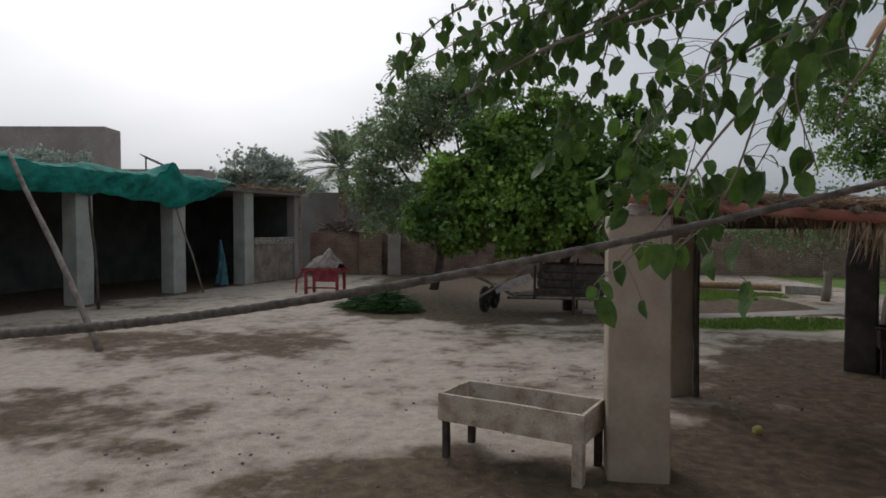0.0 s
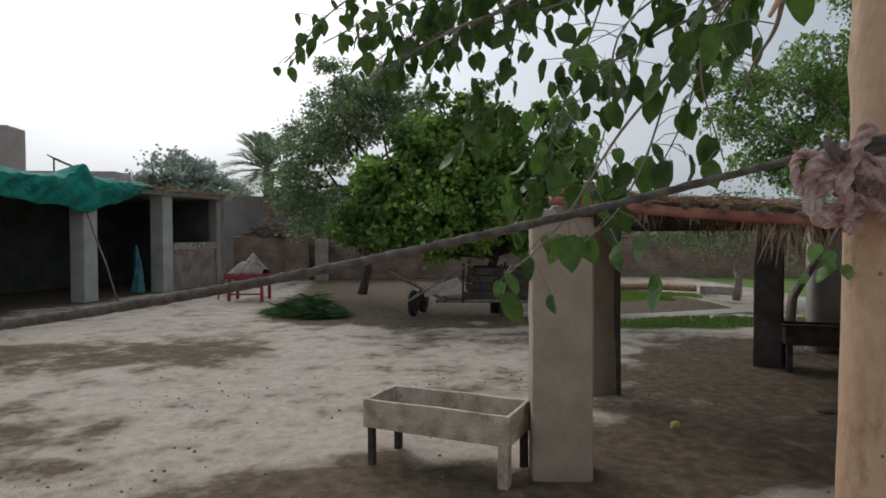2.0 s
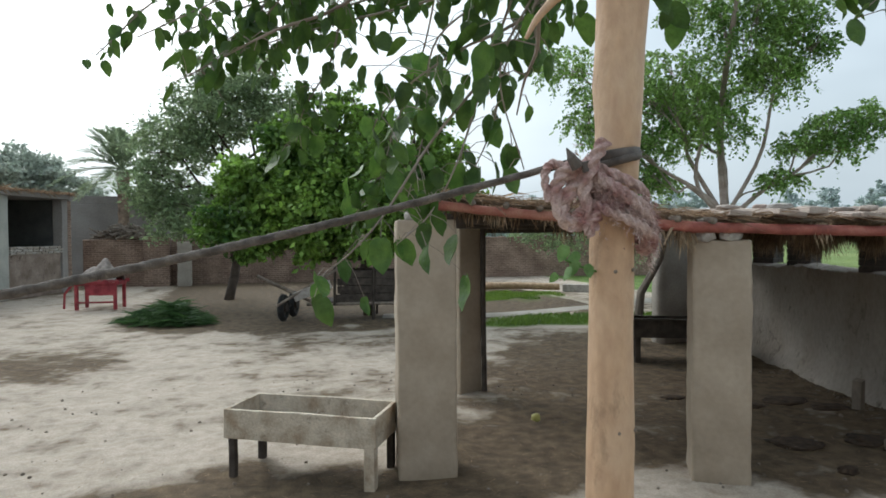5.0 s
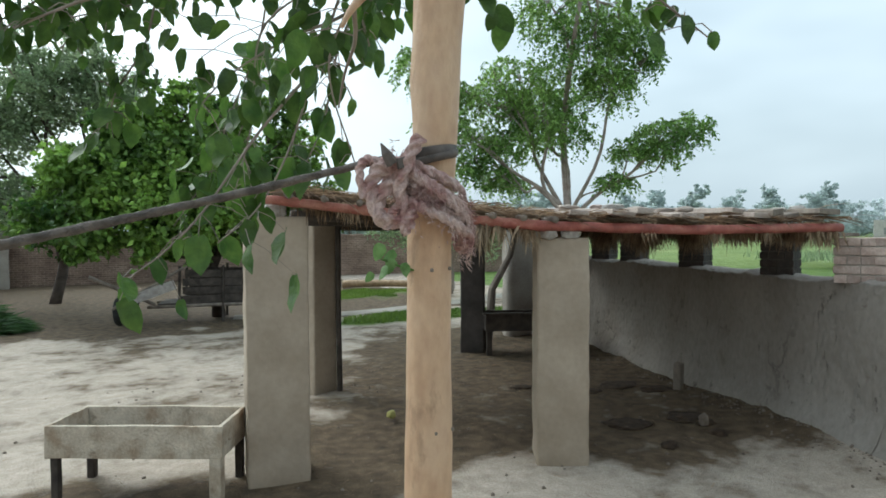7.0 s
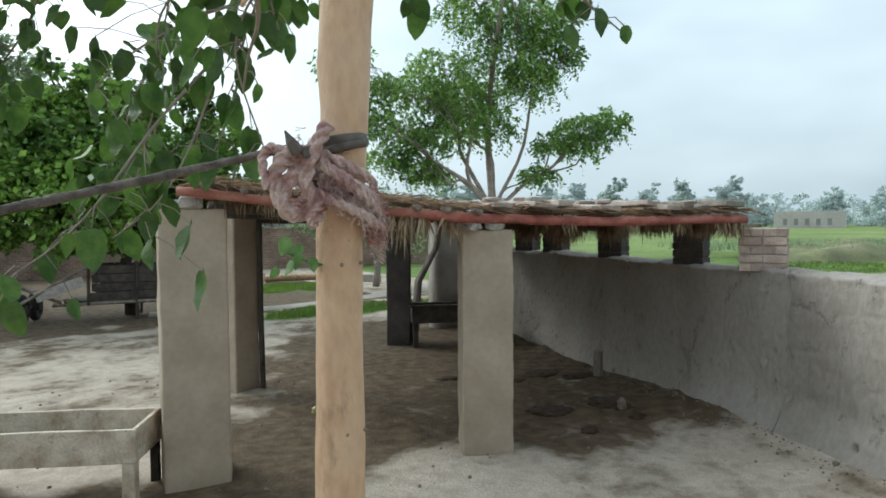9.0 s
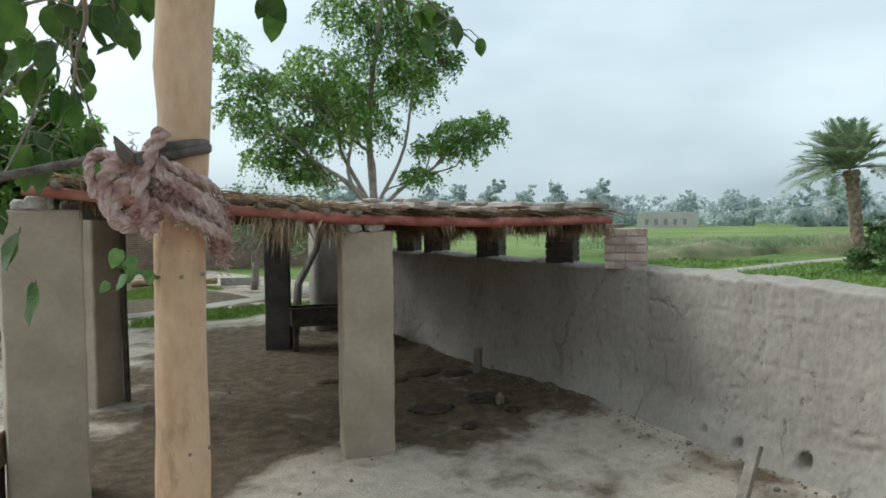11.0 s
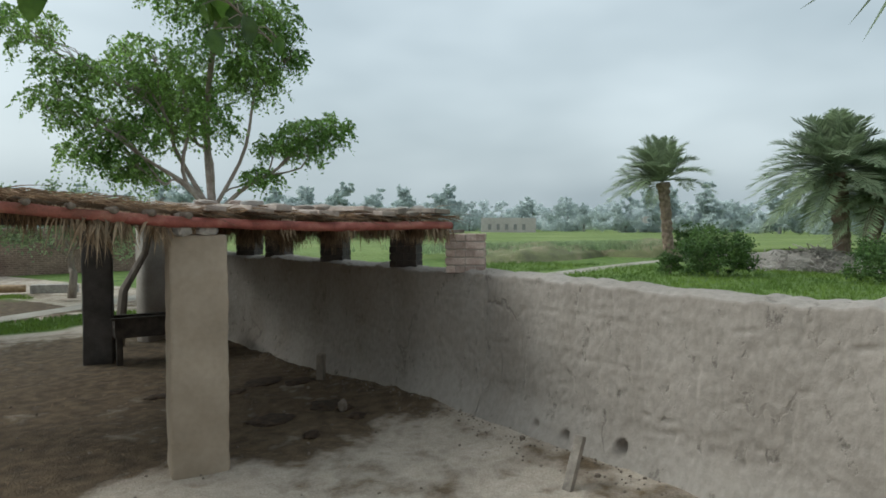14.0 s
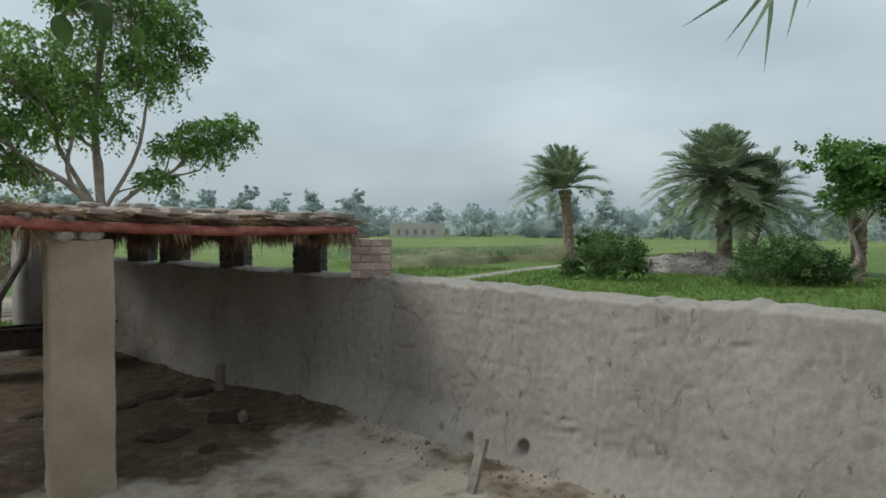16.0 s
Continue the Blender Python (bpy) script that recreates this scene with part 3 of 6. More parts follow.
def build_ground():
    xs, ys = axis_steps(-11, 9, 0.11, 2600), axis_steps(0.4, 17, 0.11, 2600)
    verts, zones = [], []
    for y in ys:
        for x in xs:
            verts.append((x, y, ground_z(x, y)))
            zones.append(soil(x, y))
    w = len(xs)
    faces = [(j * w + i, j * w + i + 1, (j + 1) * w + i + 1, (j + 1) * w + i) for j in range(len(ys) - 1) for i in range(w - 1)]
    m = bpy.data.materials.new("yard_soil")
    m.use_nodes = True
    n, l = m.node_tree.nodes, m.node_tree.links
    b = n["Principled BSDF"]
    b.inputs["Roughness"].default_value = 0.97
    geo = n.new("ShaderNodeNewGeometry")

    def tex(scale, detail=6.0):
        t = n.new("ShaderNodeTexNoise")
        t.inputs["Scale"].default_value, t.inputs["Detail"].default_value = scale, detail
        l.new(geo.outputs["Position"], t.inputs["Vector"])
        return t.outputs["Fac"]

    def ramp(fac, stops):
        r = n.new("ShaderNodeValToRGB")
        for k, (p, c) in enumerate(stops):
            e = r.color_ramp.elements[k] if k < 2 else r.color_ramp.elements.new(p)
            e.position, e.color = p, (*c, 1)
        l.new(fac, r.inputs["Fac"])
        return r.outputs["Color"]

    def mask(name, lo, hi, t, amount, mean=0.5):
        a, ad, mr = n.new("ShaderNodeAttribute"), n.new("ShaderNodeMath"), n.new("ShaderNodeMapRange")
        a.attribute_name = name
        ad.operation = "MULTIPLY_ADD"
        ad.inputs[1].default_value = amount
        l.new(t, ad.inputs[0])
        l.new(a.outputs["Fac"], ad.inputs[2])
        mr.inputs["From Min"].default_value, mr.inputs["From Max"].default_value = lo + amount * mean, hi + amount * mean
        l.new(ad.outputs["Value"], mr.inputs["Value"])
        return mr.outputs["Result"]

    def mix(f, a, c):
        x = n.new("ShaderNodeMix")
        x.data_type = "RGBA"
        l.new(f, x.inputs["Factor"])
        l.new(a, x.inputs["A"])
        l.new(c, x.inputs["B"])
        return x.outputs["Result"]

    t1, t2, t3 = tex(1.1), tex(7.0), tex(55.0)
    dust = ramp(t2, [(0.3, (0.385, 0.318, 0.248)), (0.7, (0.545, 0.472, 0.388))])
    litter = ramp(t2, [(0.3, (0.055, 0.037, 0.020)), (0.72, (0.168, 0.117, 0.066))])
    turf = ramp(t1, [(0.3, (0.065, 0.12, 0.018)), (0.7, (0.15, 0.225, 0.04))])
    t4 = tex(2.6)
    blot = n.new("ShaderNodeMath")
    blot.operation = "ADD"
    l.new(t2, blot.inputs[0])
    l.new(t4, blot.inputs[1])
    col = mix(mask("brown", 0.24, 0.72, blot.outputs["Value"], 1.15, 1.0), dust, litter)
    col = mix(mask("green", 0.35, 0.6, t1, 0.5), col, turf)
    l.new(mix_grain(n, l, col, t3), b.inputs["Base Color"])
    add, bp = n.new("ShaderNodeMath"), n.new("ShaderNodeBump")
    add.operation = "ADD"
    l.new(t2, add.inputs[0])
    l.new(t3, add.inputs[1])
    bp.inputs["Strength"].default_value, bp.inputs["Distance"].default_value = 0.7, 0.03
    l.new(add.outputs["Value"], bp.inputs["Height"])
    l.new(bp.outputs["Normal"], b.inputs["Normal"])
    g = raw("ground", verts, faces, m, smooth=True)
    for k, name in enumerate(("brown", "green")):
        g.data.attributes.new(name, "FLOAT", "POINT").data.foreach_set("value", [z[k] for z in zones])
    return tagged(g, "pale dusty farmyard earth with brown litter and grass beyond", "ground", kind="structure")


def mix_grain(n, l, col, t):
    x = n.new("ShaderNodeMix")
    x.data_type, x.blend_type = "RGBA", "OVERLAY"
    x.inputs["Factor"].default_value = 0.4
    l.new(col, x.inputs["A"])
    l.new(t, x.inputs["B"])
    return x.outputs["Result"]


build_ground()


def strip(name, line, width, z, mat, label, category, wob=0.3, kind="structure"):
    pts = curve_points([(*p, z) for p in line], 60)
    verts, faces = [], []
    for i, p in enumerate(pts):
        d = (pts[min(i + 1, 59)] - pts[max(i - 1, 0)]).normalized()
        s = Vector((d.y, -d.x, 0))
        for k in range(5):
            o = (k / 4 - 0.5) * width * (1 + wob * noise.noise(p * 0.4 + Vector((k, 0, 0))))
            verts.append(p + s * o + Vector((0, 0, 0.012 if 0 < k < 4 else -0.03)))
    for i in range(59):
        for k in range(4):
            a = i * 5 + k
            faces.append((a, a + 1, a + 6, a + 5))
    return tagged(raw(name, verts, faces, mat, smooth=True), label, category, kind=kind)


strip("path", [(3.0, 15.0), (5.5, 14.4), (8, 15.0), (10.4, 15.9), (14, 17.5), (19, 17)], 0.6, 0.02, M_PATH, "pale trodden earth path through grass", "path")
strip("path", [(16, 11.5), (22, 10.2), (26, 9.6), (30, 9.2), (35, 8.6), (41, 7.2), (60, 3)], 1.0, 0.02, M_PATH, "pale dirt track beside the rice field", "path")


def build_field():
    """The raised sheet of young rice beyond the track."""
    verts, faces = [], []
    xs = list(np.linspace(0, 1, 60) ** 2.2)
    ys = np.linspace(0, 1, 70)
    for u in xs:
        for v in ys:
            near = Vector((21 + 27 * v, 28 - 20 * v))
            far = Vector((150 + 200 * v, 330 - 560 * v))
            p = near.lerp(far, u)
            edge = min(1, u * 60, v * 30, (1 - v) * 30)
            z = -0.03 + edge * (0.30 + 0.09 * noise.noise((p.x * 0.5, p.y * 0.5, 0)))
            verts.append((p.x + 0.7 * noise.noise((p.x, p.y, 5)), p.y, z))
    w = len(ys)
    for i in range(len(xs) - 1):
        for j in range(w - 1):
            a = i * w + j
            faces.append((a, a + w, a + w + 1, a + 1))
    return tagged(raw("field", verts, faces, M_FIELD, smooth=True), "bright green young rice field reaching the far trees", "field", kind="structure")


build_field()

# ---- mud wall on the field side ----
def offset_line(face, o):
    out = []
    for i, p in enumerate(face):
        a, b = Vector(face[max(i - 1, 0)]), Vector(face[min(i + 1, len(face) - 1)])
        d = (b - a).normalized()
        out.append((p[0] - d.y * o, p[1] + d.x * o))
    return out


v, f = wall_mesh(offset_line(WALL_FACE, 0.2), 1.475, 0.4, 0.022, 0.020, 0.044, 1.6, 3.0, 0.17, 700, [(5.53, 1.50, 0.16, 0.05, 0.16), (5.70, 2.06, 0.11, 0.04, 0.12), (5.85, 2.39, 0.12, 0.03, 0.08)])
tagged(raw("wall_east", v, f, M_MUDWALL, smooth=True), "thick grey-brown mud wall, cracked and hand-smeared", "wall", kind="structure")
def clods():
    """Crumbled earth along the foot of the wall and over the yard."""
    rng = np.random.default_rng(19)
    bm = bmesh.new()
    for k in range(900):
        y = rng.uniform(-0.8, 7.5)
        x = wall_x(y) - 0.08 - abs(rng.normal()) * 0.26 * (1 + 0.7 * noise.noise((y * 1.7, 0, 4)))
        r = rng.uniform(0.004, 0.014) * (2.2 if rng.random() < 0.05 else 1)
        if k > 620:
            x, y, r = rng.uniform(-3, 5.5), rng.uniform(2.6, 9.0), rng.uniform(0.006, 0.018)
        at = Vector((x, y, ground_z(x, y) + r * 0.2))
        geom = bmesh.ops.create_icosphere(bm, subdivisions=1, radius=r)
        for vert in geom["verts"]:
            vert.co = at + vert.co * (1 + 0.4 * noise.noise(vert.co * 60 + at)) * Vector((1.2, 1.0, 0.75)).length * 0.6
    tagged(part("earth_clod", bm, M_CLOD), "crumbled earth clods along the wall foot", "earth", kind="stuff")


M_CLOD = material("earth_clod", (0.12, 0.092, 0.068), (0.25, 0.205, 0.165), 9, 0.97, 0.5, 60)
clods()
v, f = wall_mesh([(8.4, 10.05), (7.7, 9.98), (6.95, 9.85)], 2.03, 0.25, 0.12, 0.03, 0.03, 1.6, 9.0)
tagged(raw("wall_shelter_end", v, f, M_PLASTER, smooth=True), "whitish plastered end wall behind the manger", "wall", kind="structure")
v, f = wall_mesh([(-6.3, 26.6), (-3.0, 27.0), (4, 27.2), (12, 27.0), (20, 25)], 1.8, 0.3, 0.3, 0.03, 0.08, 1.0, 5.0)
tagged(raw("wall_north", v, f, M_BRICKWALL), "low weathered red brick boundary wall", "wall", kind="structure")
# unseen wall, added and made tall to keep low sky light off the shelter
v, f = wall_mesh([(2.6, -6.0), (-14, -6.0), (-16, 4), (-14.5, 3.5)], 4.3, 0.3, 0.4, 0.03, 0.05, 1.0, 7.0)
tagged(raw("unseen_wall_south", v, f, M_PLASTER), "plain mud-plastered wall added out of view to block low sky light", "wall", kind="structure")

# ---- thatched shelter ----
FRONT = [(1.53, 4.87, 2.17), (2.1, 4.71, 2.105), (3.1, 4.42, 2.01), (3.73, 4.22, 1.972), (4.96, 3.85, 1.940), (6.307, 3.49, 1.958)]


def front_z(u):
    x = ROOF[0].x + (ROOF[1].x - ROOF[0].x) * u
    return float(np.interp(x, [p[0] for p in FRONT], [p[2] for p in FRONT]))


def roof_at(u, v, lift=0.0):
    """A point of the shelter's roof: u along the front, v from front to back."""
    p = ROOF[0].lerp(ROOF[1], u).lerp(ROOF[3].lerp(ROOF[2], u), v)
    return Vector((p.x, p.y, front_z(u) * (1 - v) + 2.05 * v + 0.02 * math.sin(math.pi * v) + lift))


shelter = thing("thatched_shelter", (4.6, 6.3, 0), "open cattle shelter with plastered pillars and a ragged thatched roof", "shed")


def pillar(x, y, rz, size, height, mat, seed, label="", parent=shelter, name="pillar"):
    bm = bm_box((size[0], size[1], height + 0.05), turned(x, y, -0.05, rz), 0.018, 30, 0.007, 4.0, seed)
    for vert in bm.verts:      # brick courses telling through the plaster
        vert.co += 0.003 * math.sin(vert.co.z * 74) * Vector((vert.co.x - x, vert.co.y - y, 0)).normalized()
    return part(name, bm, mat, parent, label, smooth=True)


pillar(1.64, 5.165, -8, (0.47, 0.44), 2.05, M_PILLAR, 1.0, "light grey-brown plastered pillar")
pillar(3.885, 4.432, -30, (0.43, 0.40), 1.875, M_PILLAR, 2.0, "light grey-brown plastered pillar")
pillar(2.70, 7.72, 25, (0.36, 0.42), 2.06, M_PILLAR, 3.0)
pillar(5.76, 9.07, -34, (0.38, 0.38), 2.08, M_PILLAR_DARK, 4.0, "dark rear pillar")
part("post", bm_tube([(2.97, 7.55, -0.05), (2.96, 7.56, 1.0), (2.97, 7.58, 2.1)], 0.035, 8, 0.15), M_DARKWOOD, shelter, "thin dark prop")
part("post", bm_tube([(6.55, 9.9, -0.05), (6.6, 9.8, 0.9), (6.85, 9.6, 1.5), (6.8, 9.3, 2.12)], [0.09, 0.07, 0.06, 0.05], 8, 0.2), M_WOOD, shelter, "crooked forked trunk as a prop")


def pole(a, b, r0, r1, mat, name, label="", parent=shelter, knots=0.12, sides=10):
    a, b = Vector(a), Vector(b)
    n = 24
    pts = [a.lerp(b, i / n) + Vector((0, 0, 0.012 * noise.noise(a.lerp(b, i / n) * 2))) for i in range(n + 1)]
    rad = [(r0 + (r1 - r0) * i / n) * (1.12 if i % 6 == 3 else 1) for i in range(n + 1)]
    return part(name, bm_tube(pts, rad, sides, knots, 6), mat, parent, label, smooth=True)


for u0, u1, r0, r1, lift in ((-0.01, 0.44, 0.035, 0.041, 0.0), (0.36, 1.0, 0.041, 0.040, -0.004)):
    pts = []
    for i in range(31):
        p = roof_at(u0 + (u1 - u0) * i / 30, 0.0, lift)
        pts.append(p + Vector((0.004, 0.012, 0.008)) * noise.noise(p * 3))
    rad = [(r0 + (r1 - r0) * i / 30) * (1.1 if i % 7 == 3 else 1) for i in range(31)]
    part("front_beam", bm_tube(pts, rad, 12, 0.1, 6), M_REDPOLE if u1 > 0.9 else M_WORNPOLE, shelter, "red-painted round pole" if u1 > 0.9 else "worn red-brown round pole", smooth=True)
for v0 in (0.34, 0.68, 0.98):
    pole(roof_at(0.0, v0, -0.06), roof_at(1.0, v0, -0.06), 0.05, 0.045, M_DARKWOOD, "purlin")
M_PALEPLANK = material("bleached_plank", (0.30, 0.24, 0.20), (0.46, 0.39, 0.34), 7, 0.9, 0.5, 50)
for k in range(19):
    u = 0.03 + 0.94 * k / 18
    d = (roof_at(u, 1) - roof_at(u, 0)).normalized()
    lie = 0.052 if u < 0.5 else 0.108
    a, b = roof_at(u, 0, lie) - d * (0.03 + 0.10 * random.random()), roof_at(u, 1 if u < 0.5 else random.uniform(0.12, 0.5), lie if u > 0.5 else 0.0)
    if u < 0.5:
        pole(a, b, 0.026, 0.022, M_WOOD, "rafter", knots=0.2, sides=8)
    else:
        bm = bm_box((0.10 + 0.12 * random.random(), (b - a).length, random.uniform(0.035, 0.06)), pose(0, 0, 0, random.uniform(-1.5, 1.5), random.uniform(-10, 10), random.uniform(-6, 6)), 0.008, 3, 0.010, 3, u)
        rot = (b - a).to_track_quat("Y", "Z").to_matrix().to_4x4()
        bmesh.ops.transform(bm, matrix=Matrix.Translation(a.lerp(b, 0.5)) @ rot, verts=bm.verts)
        part("rafter", bm, random.choice((M_WOOD, M_PALEPLANK, M_PALEPLANK)), shelter, "split grey plank")


def thatch_mat():
    nu, nv = 90, 60
    verts, faces = [], []
    for s in (1, -1):
        for i in range(nu + 1):
            for j in range(nv + 1):
                p = roof_at(i / nu, 0.03 + 0.965 * j / nv, 0.062 + s * 0.015)
                p.z += 0.022 * noise.noise(Vector((p.x * 3, p.y * 3, s))) + 0.012 * noise.noise(Vector((p.x * 11, p.y * 11, s)))
                if j == 0:
                    p += Vector((0.03, 0.05, 0)) * noise.noise(p * 6)
                verts.append(p)
    w, half = nv + 1, (nu + 1) * (nv + 1)
    for i in range(nu):
        for j in range(nv):
            a = i * w + j
            faces.append((a, a + w, a + w + 1, a + 1))
            faces.append((half + a, half + a + 1, half + a + w + 1, half + a + w))
    edge = [i * w for i in range(nu + 1)] + [nu * w + j for j in range(1, w)] + [i * w + nv for i in range(nu - 1, -1, -1)] + list(range(nv - 1, 0, -1))
    faces += [(a, half + a, half + b, b) for a, b in zip(edge, edge[1:] + edge[:1])]
    part_ob = raw("thatch", verts, faces, M_THATCHMAT, shelter, "matted grey-brown thatch", smooth=True)
    return part_ob


thatch_mat()


def straw(starts, dirs, lengths, widths, rng, stray=0.012):
    n = len(starts)
    side = np.cross(dirs, rng.normal(size=(n, 3)))
    side /= np.linalg.norm(side, axis=1)[:, None]
    mid = starts + dirs * lengths[:, None] * 0.5 + rng.normal(size=(n, 3)) * stray
    tip = mid + (dirs + np.array([0, 0, -0.25])) * lengths[:, None] * 0.5
    w = widths[:, None]
    v = np.stack([starts - side * w, starts + side * w, mid + side * w, mid - side * w, tip], 1).reshape(-1, 3)
    k = (np.arange(n) * 5)[:, None]
    faces = (k + [0, 1, 2, 3]).tolist() + (k + [3, 2, 4]).tolist()
    return v, faces


def fringe():
    rng = np.random.default_rng(11)
    s, d, ln = [], [], []
    for u, v0, hang, n in ((0, 0.035, 1, 2600), (0, 0.97, 1, 1800)):
        for _ in range(n):
            u = rng.random()
            dens = 0.42 + 1.3 * noise.noise((u * 14, v0 * 5, 2))
            if rng.random() > dens + 0.12:
                continue
            p = roof_at(u, v0 + rng.normal() * 0.012, 0.03 + 0.03 * rng.random())
            s.append(p)
            q = Vector((rng.normal() * 0.28, rng.normal() * 0.28 - 0.1, -1)).normalized()
            d.append(q)
            ln.append((0.06 + 0.20 * max(0, dens) * rng.random() + (0.12 if rng.random() < 0.08 else 0)) * (0.8 if v0 < 0.5 else 1.3))
    for _ in range(6500):      # along the mud wall
        v0 = rng.random() ** 0.8
        dens = 0.45 + 0.9 * noise.noise((v0 * 11, 3, 2)) + 0.5 * ease((v0 - 0.28) / 0.2)
        p = roof_at(0.955 + 0.04 * rng.random(), v0, 0.03)
        s.append(p)
        d.append(Vector((rng.normal() * 0.2, rng.normal() * 0.25, -1)).normalized())
        ln.append(0.12 + 0.34 * min(1.1, max(0, dens)) * rng.random() ** 0.7)
    v, f = straw(np.array(s), np.array(d), np.array(ln), rng.uniform(0.003, 0.008, len(s)), rng)
    tagged(raw("straw_fringe", v, f, M_THATCH, shelter, "ragged straw hanging from the eaves"), kind="stuff")
    # bundles of broken palm leaf that hang lower
    s, d, ln = [], [], []
    for u0, n, long in ((0.295, 60, 0.34), (0.325, 70, 0.40), (0.355, 50, 0.30), (0.405, 60, 0.30), (0.12, 40, 0.18), (0.20, 30, 0.16), (0.62, 30, 0.2), (0.74, 36, 0.20), (0.86, 40, 0.22), (0.955, 60, 0.24), (0.985, 60, 0.28)):
        for _ in range(n):
            p = roof_at(u0 + rng.normal() * 0.007, 0.0 + abs(rng.normal()) * 0.01, 0.05)
            s.append(p)
            d.append(Vector((rng.normal() * 0.3, rng.normal() * 0.15 - 0.15, -1)).normalized())
            ln.append(long * rng.uniform(0.4, 1.0))
    v, f = straw(np.array(s), np.array(d), np.array(ln), rng.uniform(0.005, 0.012, len(s)), rng)
    tagged(raw("hanging_straw", v, f, M_STRAWPALE, shelter, "bleached dry palm leaf strips"), kind="stuff")
    # loose stalks lying on top
    s, d, ln = [], [], []
    for _ in range(5200):
        u, v0 = rng.random(), rng.random() ** 1.6 * 0.95
        if u > 0.48 and rng.random() < 0.55:
            continue
        p = roof_at(u, v0, 0.082 + 0.02 * rng.random())
        a = rng.normal() * 0.5 + (math.pi / 2 if rng.random() < 0.5 else 0.3)
        s.append(p)
        d.append(Vector((math.cos(a), -math.sin(a), rng.normal() * 0.10 + 0.03)).normalized())
        ln.append(rng.uniform(0.1, 0.5))
    v, f = straw(np.array(s), np.array(d), np.array(ln), rng.uniform(0.002, 0.007, len(s)), rng)
    tagged(raw("loose_straw", v, f, M_THATCH, shelter, "loose dry stalks"), kind="stuff")


fringe()


def rubble(base, size, seed, label, mat=M_STONE, name="stone", rz=0.0, category="stone"):
    bm = bmesh.new()
    bmesh.ops.create_icosphere(bm, subdivisions=2, radius=0.5)
    for vert in bm.verts:
        c = vert.co
        m = max(abs(c.x), abs(c.y), abs(c.z))
        vert.co = c.lerp(c * 0.5 / m, 0.55) * (1 + 0.25 * noise.noise(c * 3 + Vector((seed, 0, 0))))
        vert.co = Vector((vert.co.x * size[0], vert.co.y * size[1], (vert.co.z + 0.45) * size[2]))
    bmesh.ops.transform(bm, matrix=pose(0, 0, 0, 0, 0, rz), verts=bm.verts)
    ob = part(name, bm, mat)
    ob.location = base
    return tagged(ob, label, category)


for x, y, z, s, sd in ((3.68, 4.32, 1.868, (0.13, 0.12, 0.13), 1), (3.87, 4.27, 1.868, (0.17, 0.12, 0.10), 2), (3.72, 4.36, 1.985, (0.12, 0.11, 0.07), 3), (1.60, 4.99, 2.045, (0.17, 0.13, 0.12), 4), (1.50, 5.02, 2.045, (0.11, 0.10, 0.08), 5)):
    tagged(rubble((x, y, z), s, sd, "pale broken brick wedged on a pillar top"), group="packing stones")


# ---- brick piers on the mud wall ----
BRICK_ME = bpy.data.meshes.new("brick")
_b = bm_box((0.222, 0.108, 0.072), Matrix(), 0.006, 0)
_b.to_mesh(BRICK_ME)
_b.free()
BRICK_ME.materials.append(M_BRICK)
# dark copy of the brick: the shade under the thatch is in its colour
M_SHADEBRICK = material("shaded_brick", (0.035, 0.03, 0.027), (0.08, 0.062, 0.052), 9, 0.95, 0.4, 60)
SHADED_ME = BRICK_ME.copy()
SHADED_ME.materials[0] = M_SHADEBRICK


def brick_pier(x, y, z, rz, courses, label, me=BRICK_ME, shaded=False):
    t = thing("brick_pier", (x, y, z), label, "brick pier", "piers on the mud wall")
    t.scale = (0.72, 0.72, 1) if shaded else (0.93, 0.93, 1)
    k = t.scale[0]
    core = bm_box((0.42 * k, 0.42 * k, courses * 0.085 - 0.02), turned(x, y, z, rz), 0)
    # mortar under the thatch is darkened along with its bricks, for the same shade
    part("mortar", core, M_PILLAR_DARK if shaded else M_PLASTER, t)
    rng = random.Random(int(x * 100))
    for c in range(courses):
        flip = c % 2
        for i in range(4):
            for j in (-1, 1):
                lx, ly, r = (-0.169 + 0.113 * i, 0.113 * j, 90)
                if flip:
                    lx, ly, r = 0.113 * j, -0.169 + 0.113 * i, 0
                ob = new("brick", me)
                ob.parent = t
                ob.matrix_basis = pose(0, 0, 0, 0, 0, rz) @ pose(lx + rng.uniform(-.006, .006), ly + rng.uniform(-.006, .006), 0.085 * c, rng.uniform(-1, 1), 0, r + rng.uniform(-2, 2))
    return t


brick_pier(6.61, 3.47, 1.45, -64, 5, "pier of loose pinkish clay bricks on the mud wall")
slab = settle(part("wood_slab", bm_box((0.36, 0.2, 0.035), turned(6.46, 3.63, 1.87, -12), 0.006, 2, 0.005), M_WOOD), (6.46, 3.63, 1.87))
tagged(slab, "grey weathered plank end lying on the brick pier", "plank")
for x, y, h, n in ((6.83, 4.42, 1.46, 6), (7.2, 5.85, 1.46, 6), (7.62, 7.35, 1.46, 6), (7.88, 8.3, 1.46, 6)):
    brick_pier(x, y, h, -70, n, "brick pier under the thatch, shade put into its colour", SHADED_ME, True)

for k in range(17):      # flat bricks and shards weighing the thatch down
    u, v0 = random.uniform(0.5, 0.99), random.uniform(0.0, 0.3)
    p = roof_at(u, v0, 0.148)
    ob = rubble((p.x, p.y, p.z), (random.uniform(0.12, 0.26), random.uniform(0.08, 0.13), random.uniform(0.035, 0.06)), 40 + k, "flat pale brick lying on the thatched roof", random.choice((M_BRICK, M_PALEPLANK, M_STONE)), "roof_brick", random.uniform(-60, 60), "brick")
    tagged(ob, group="bricks on the roof")

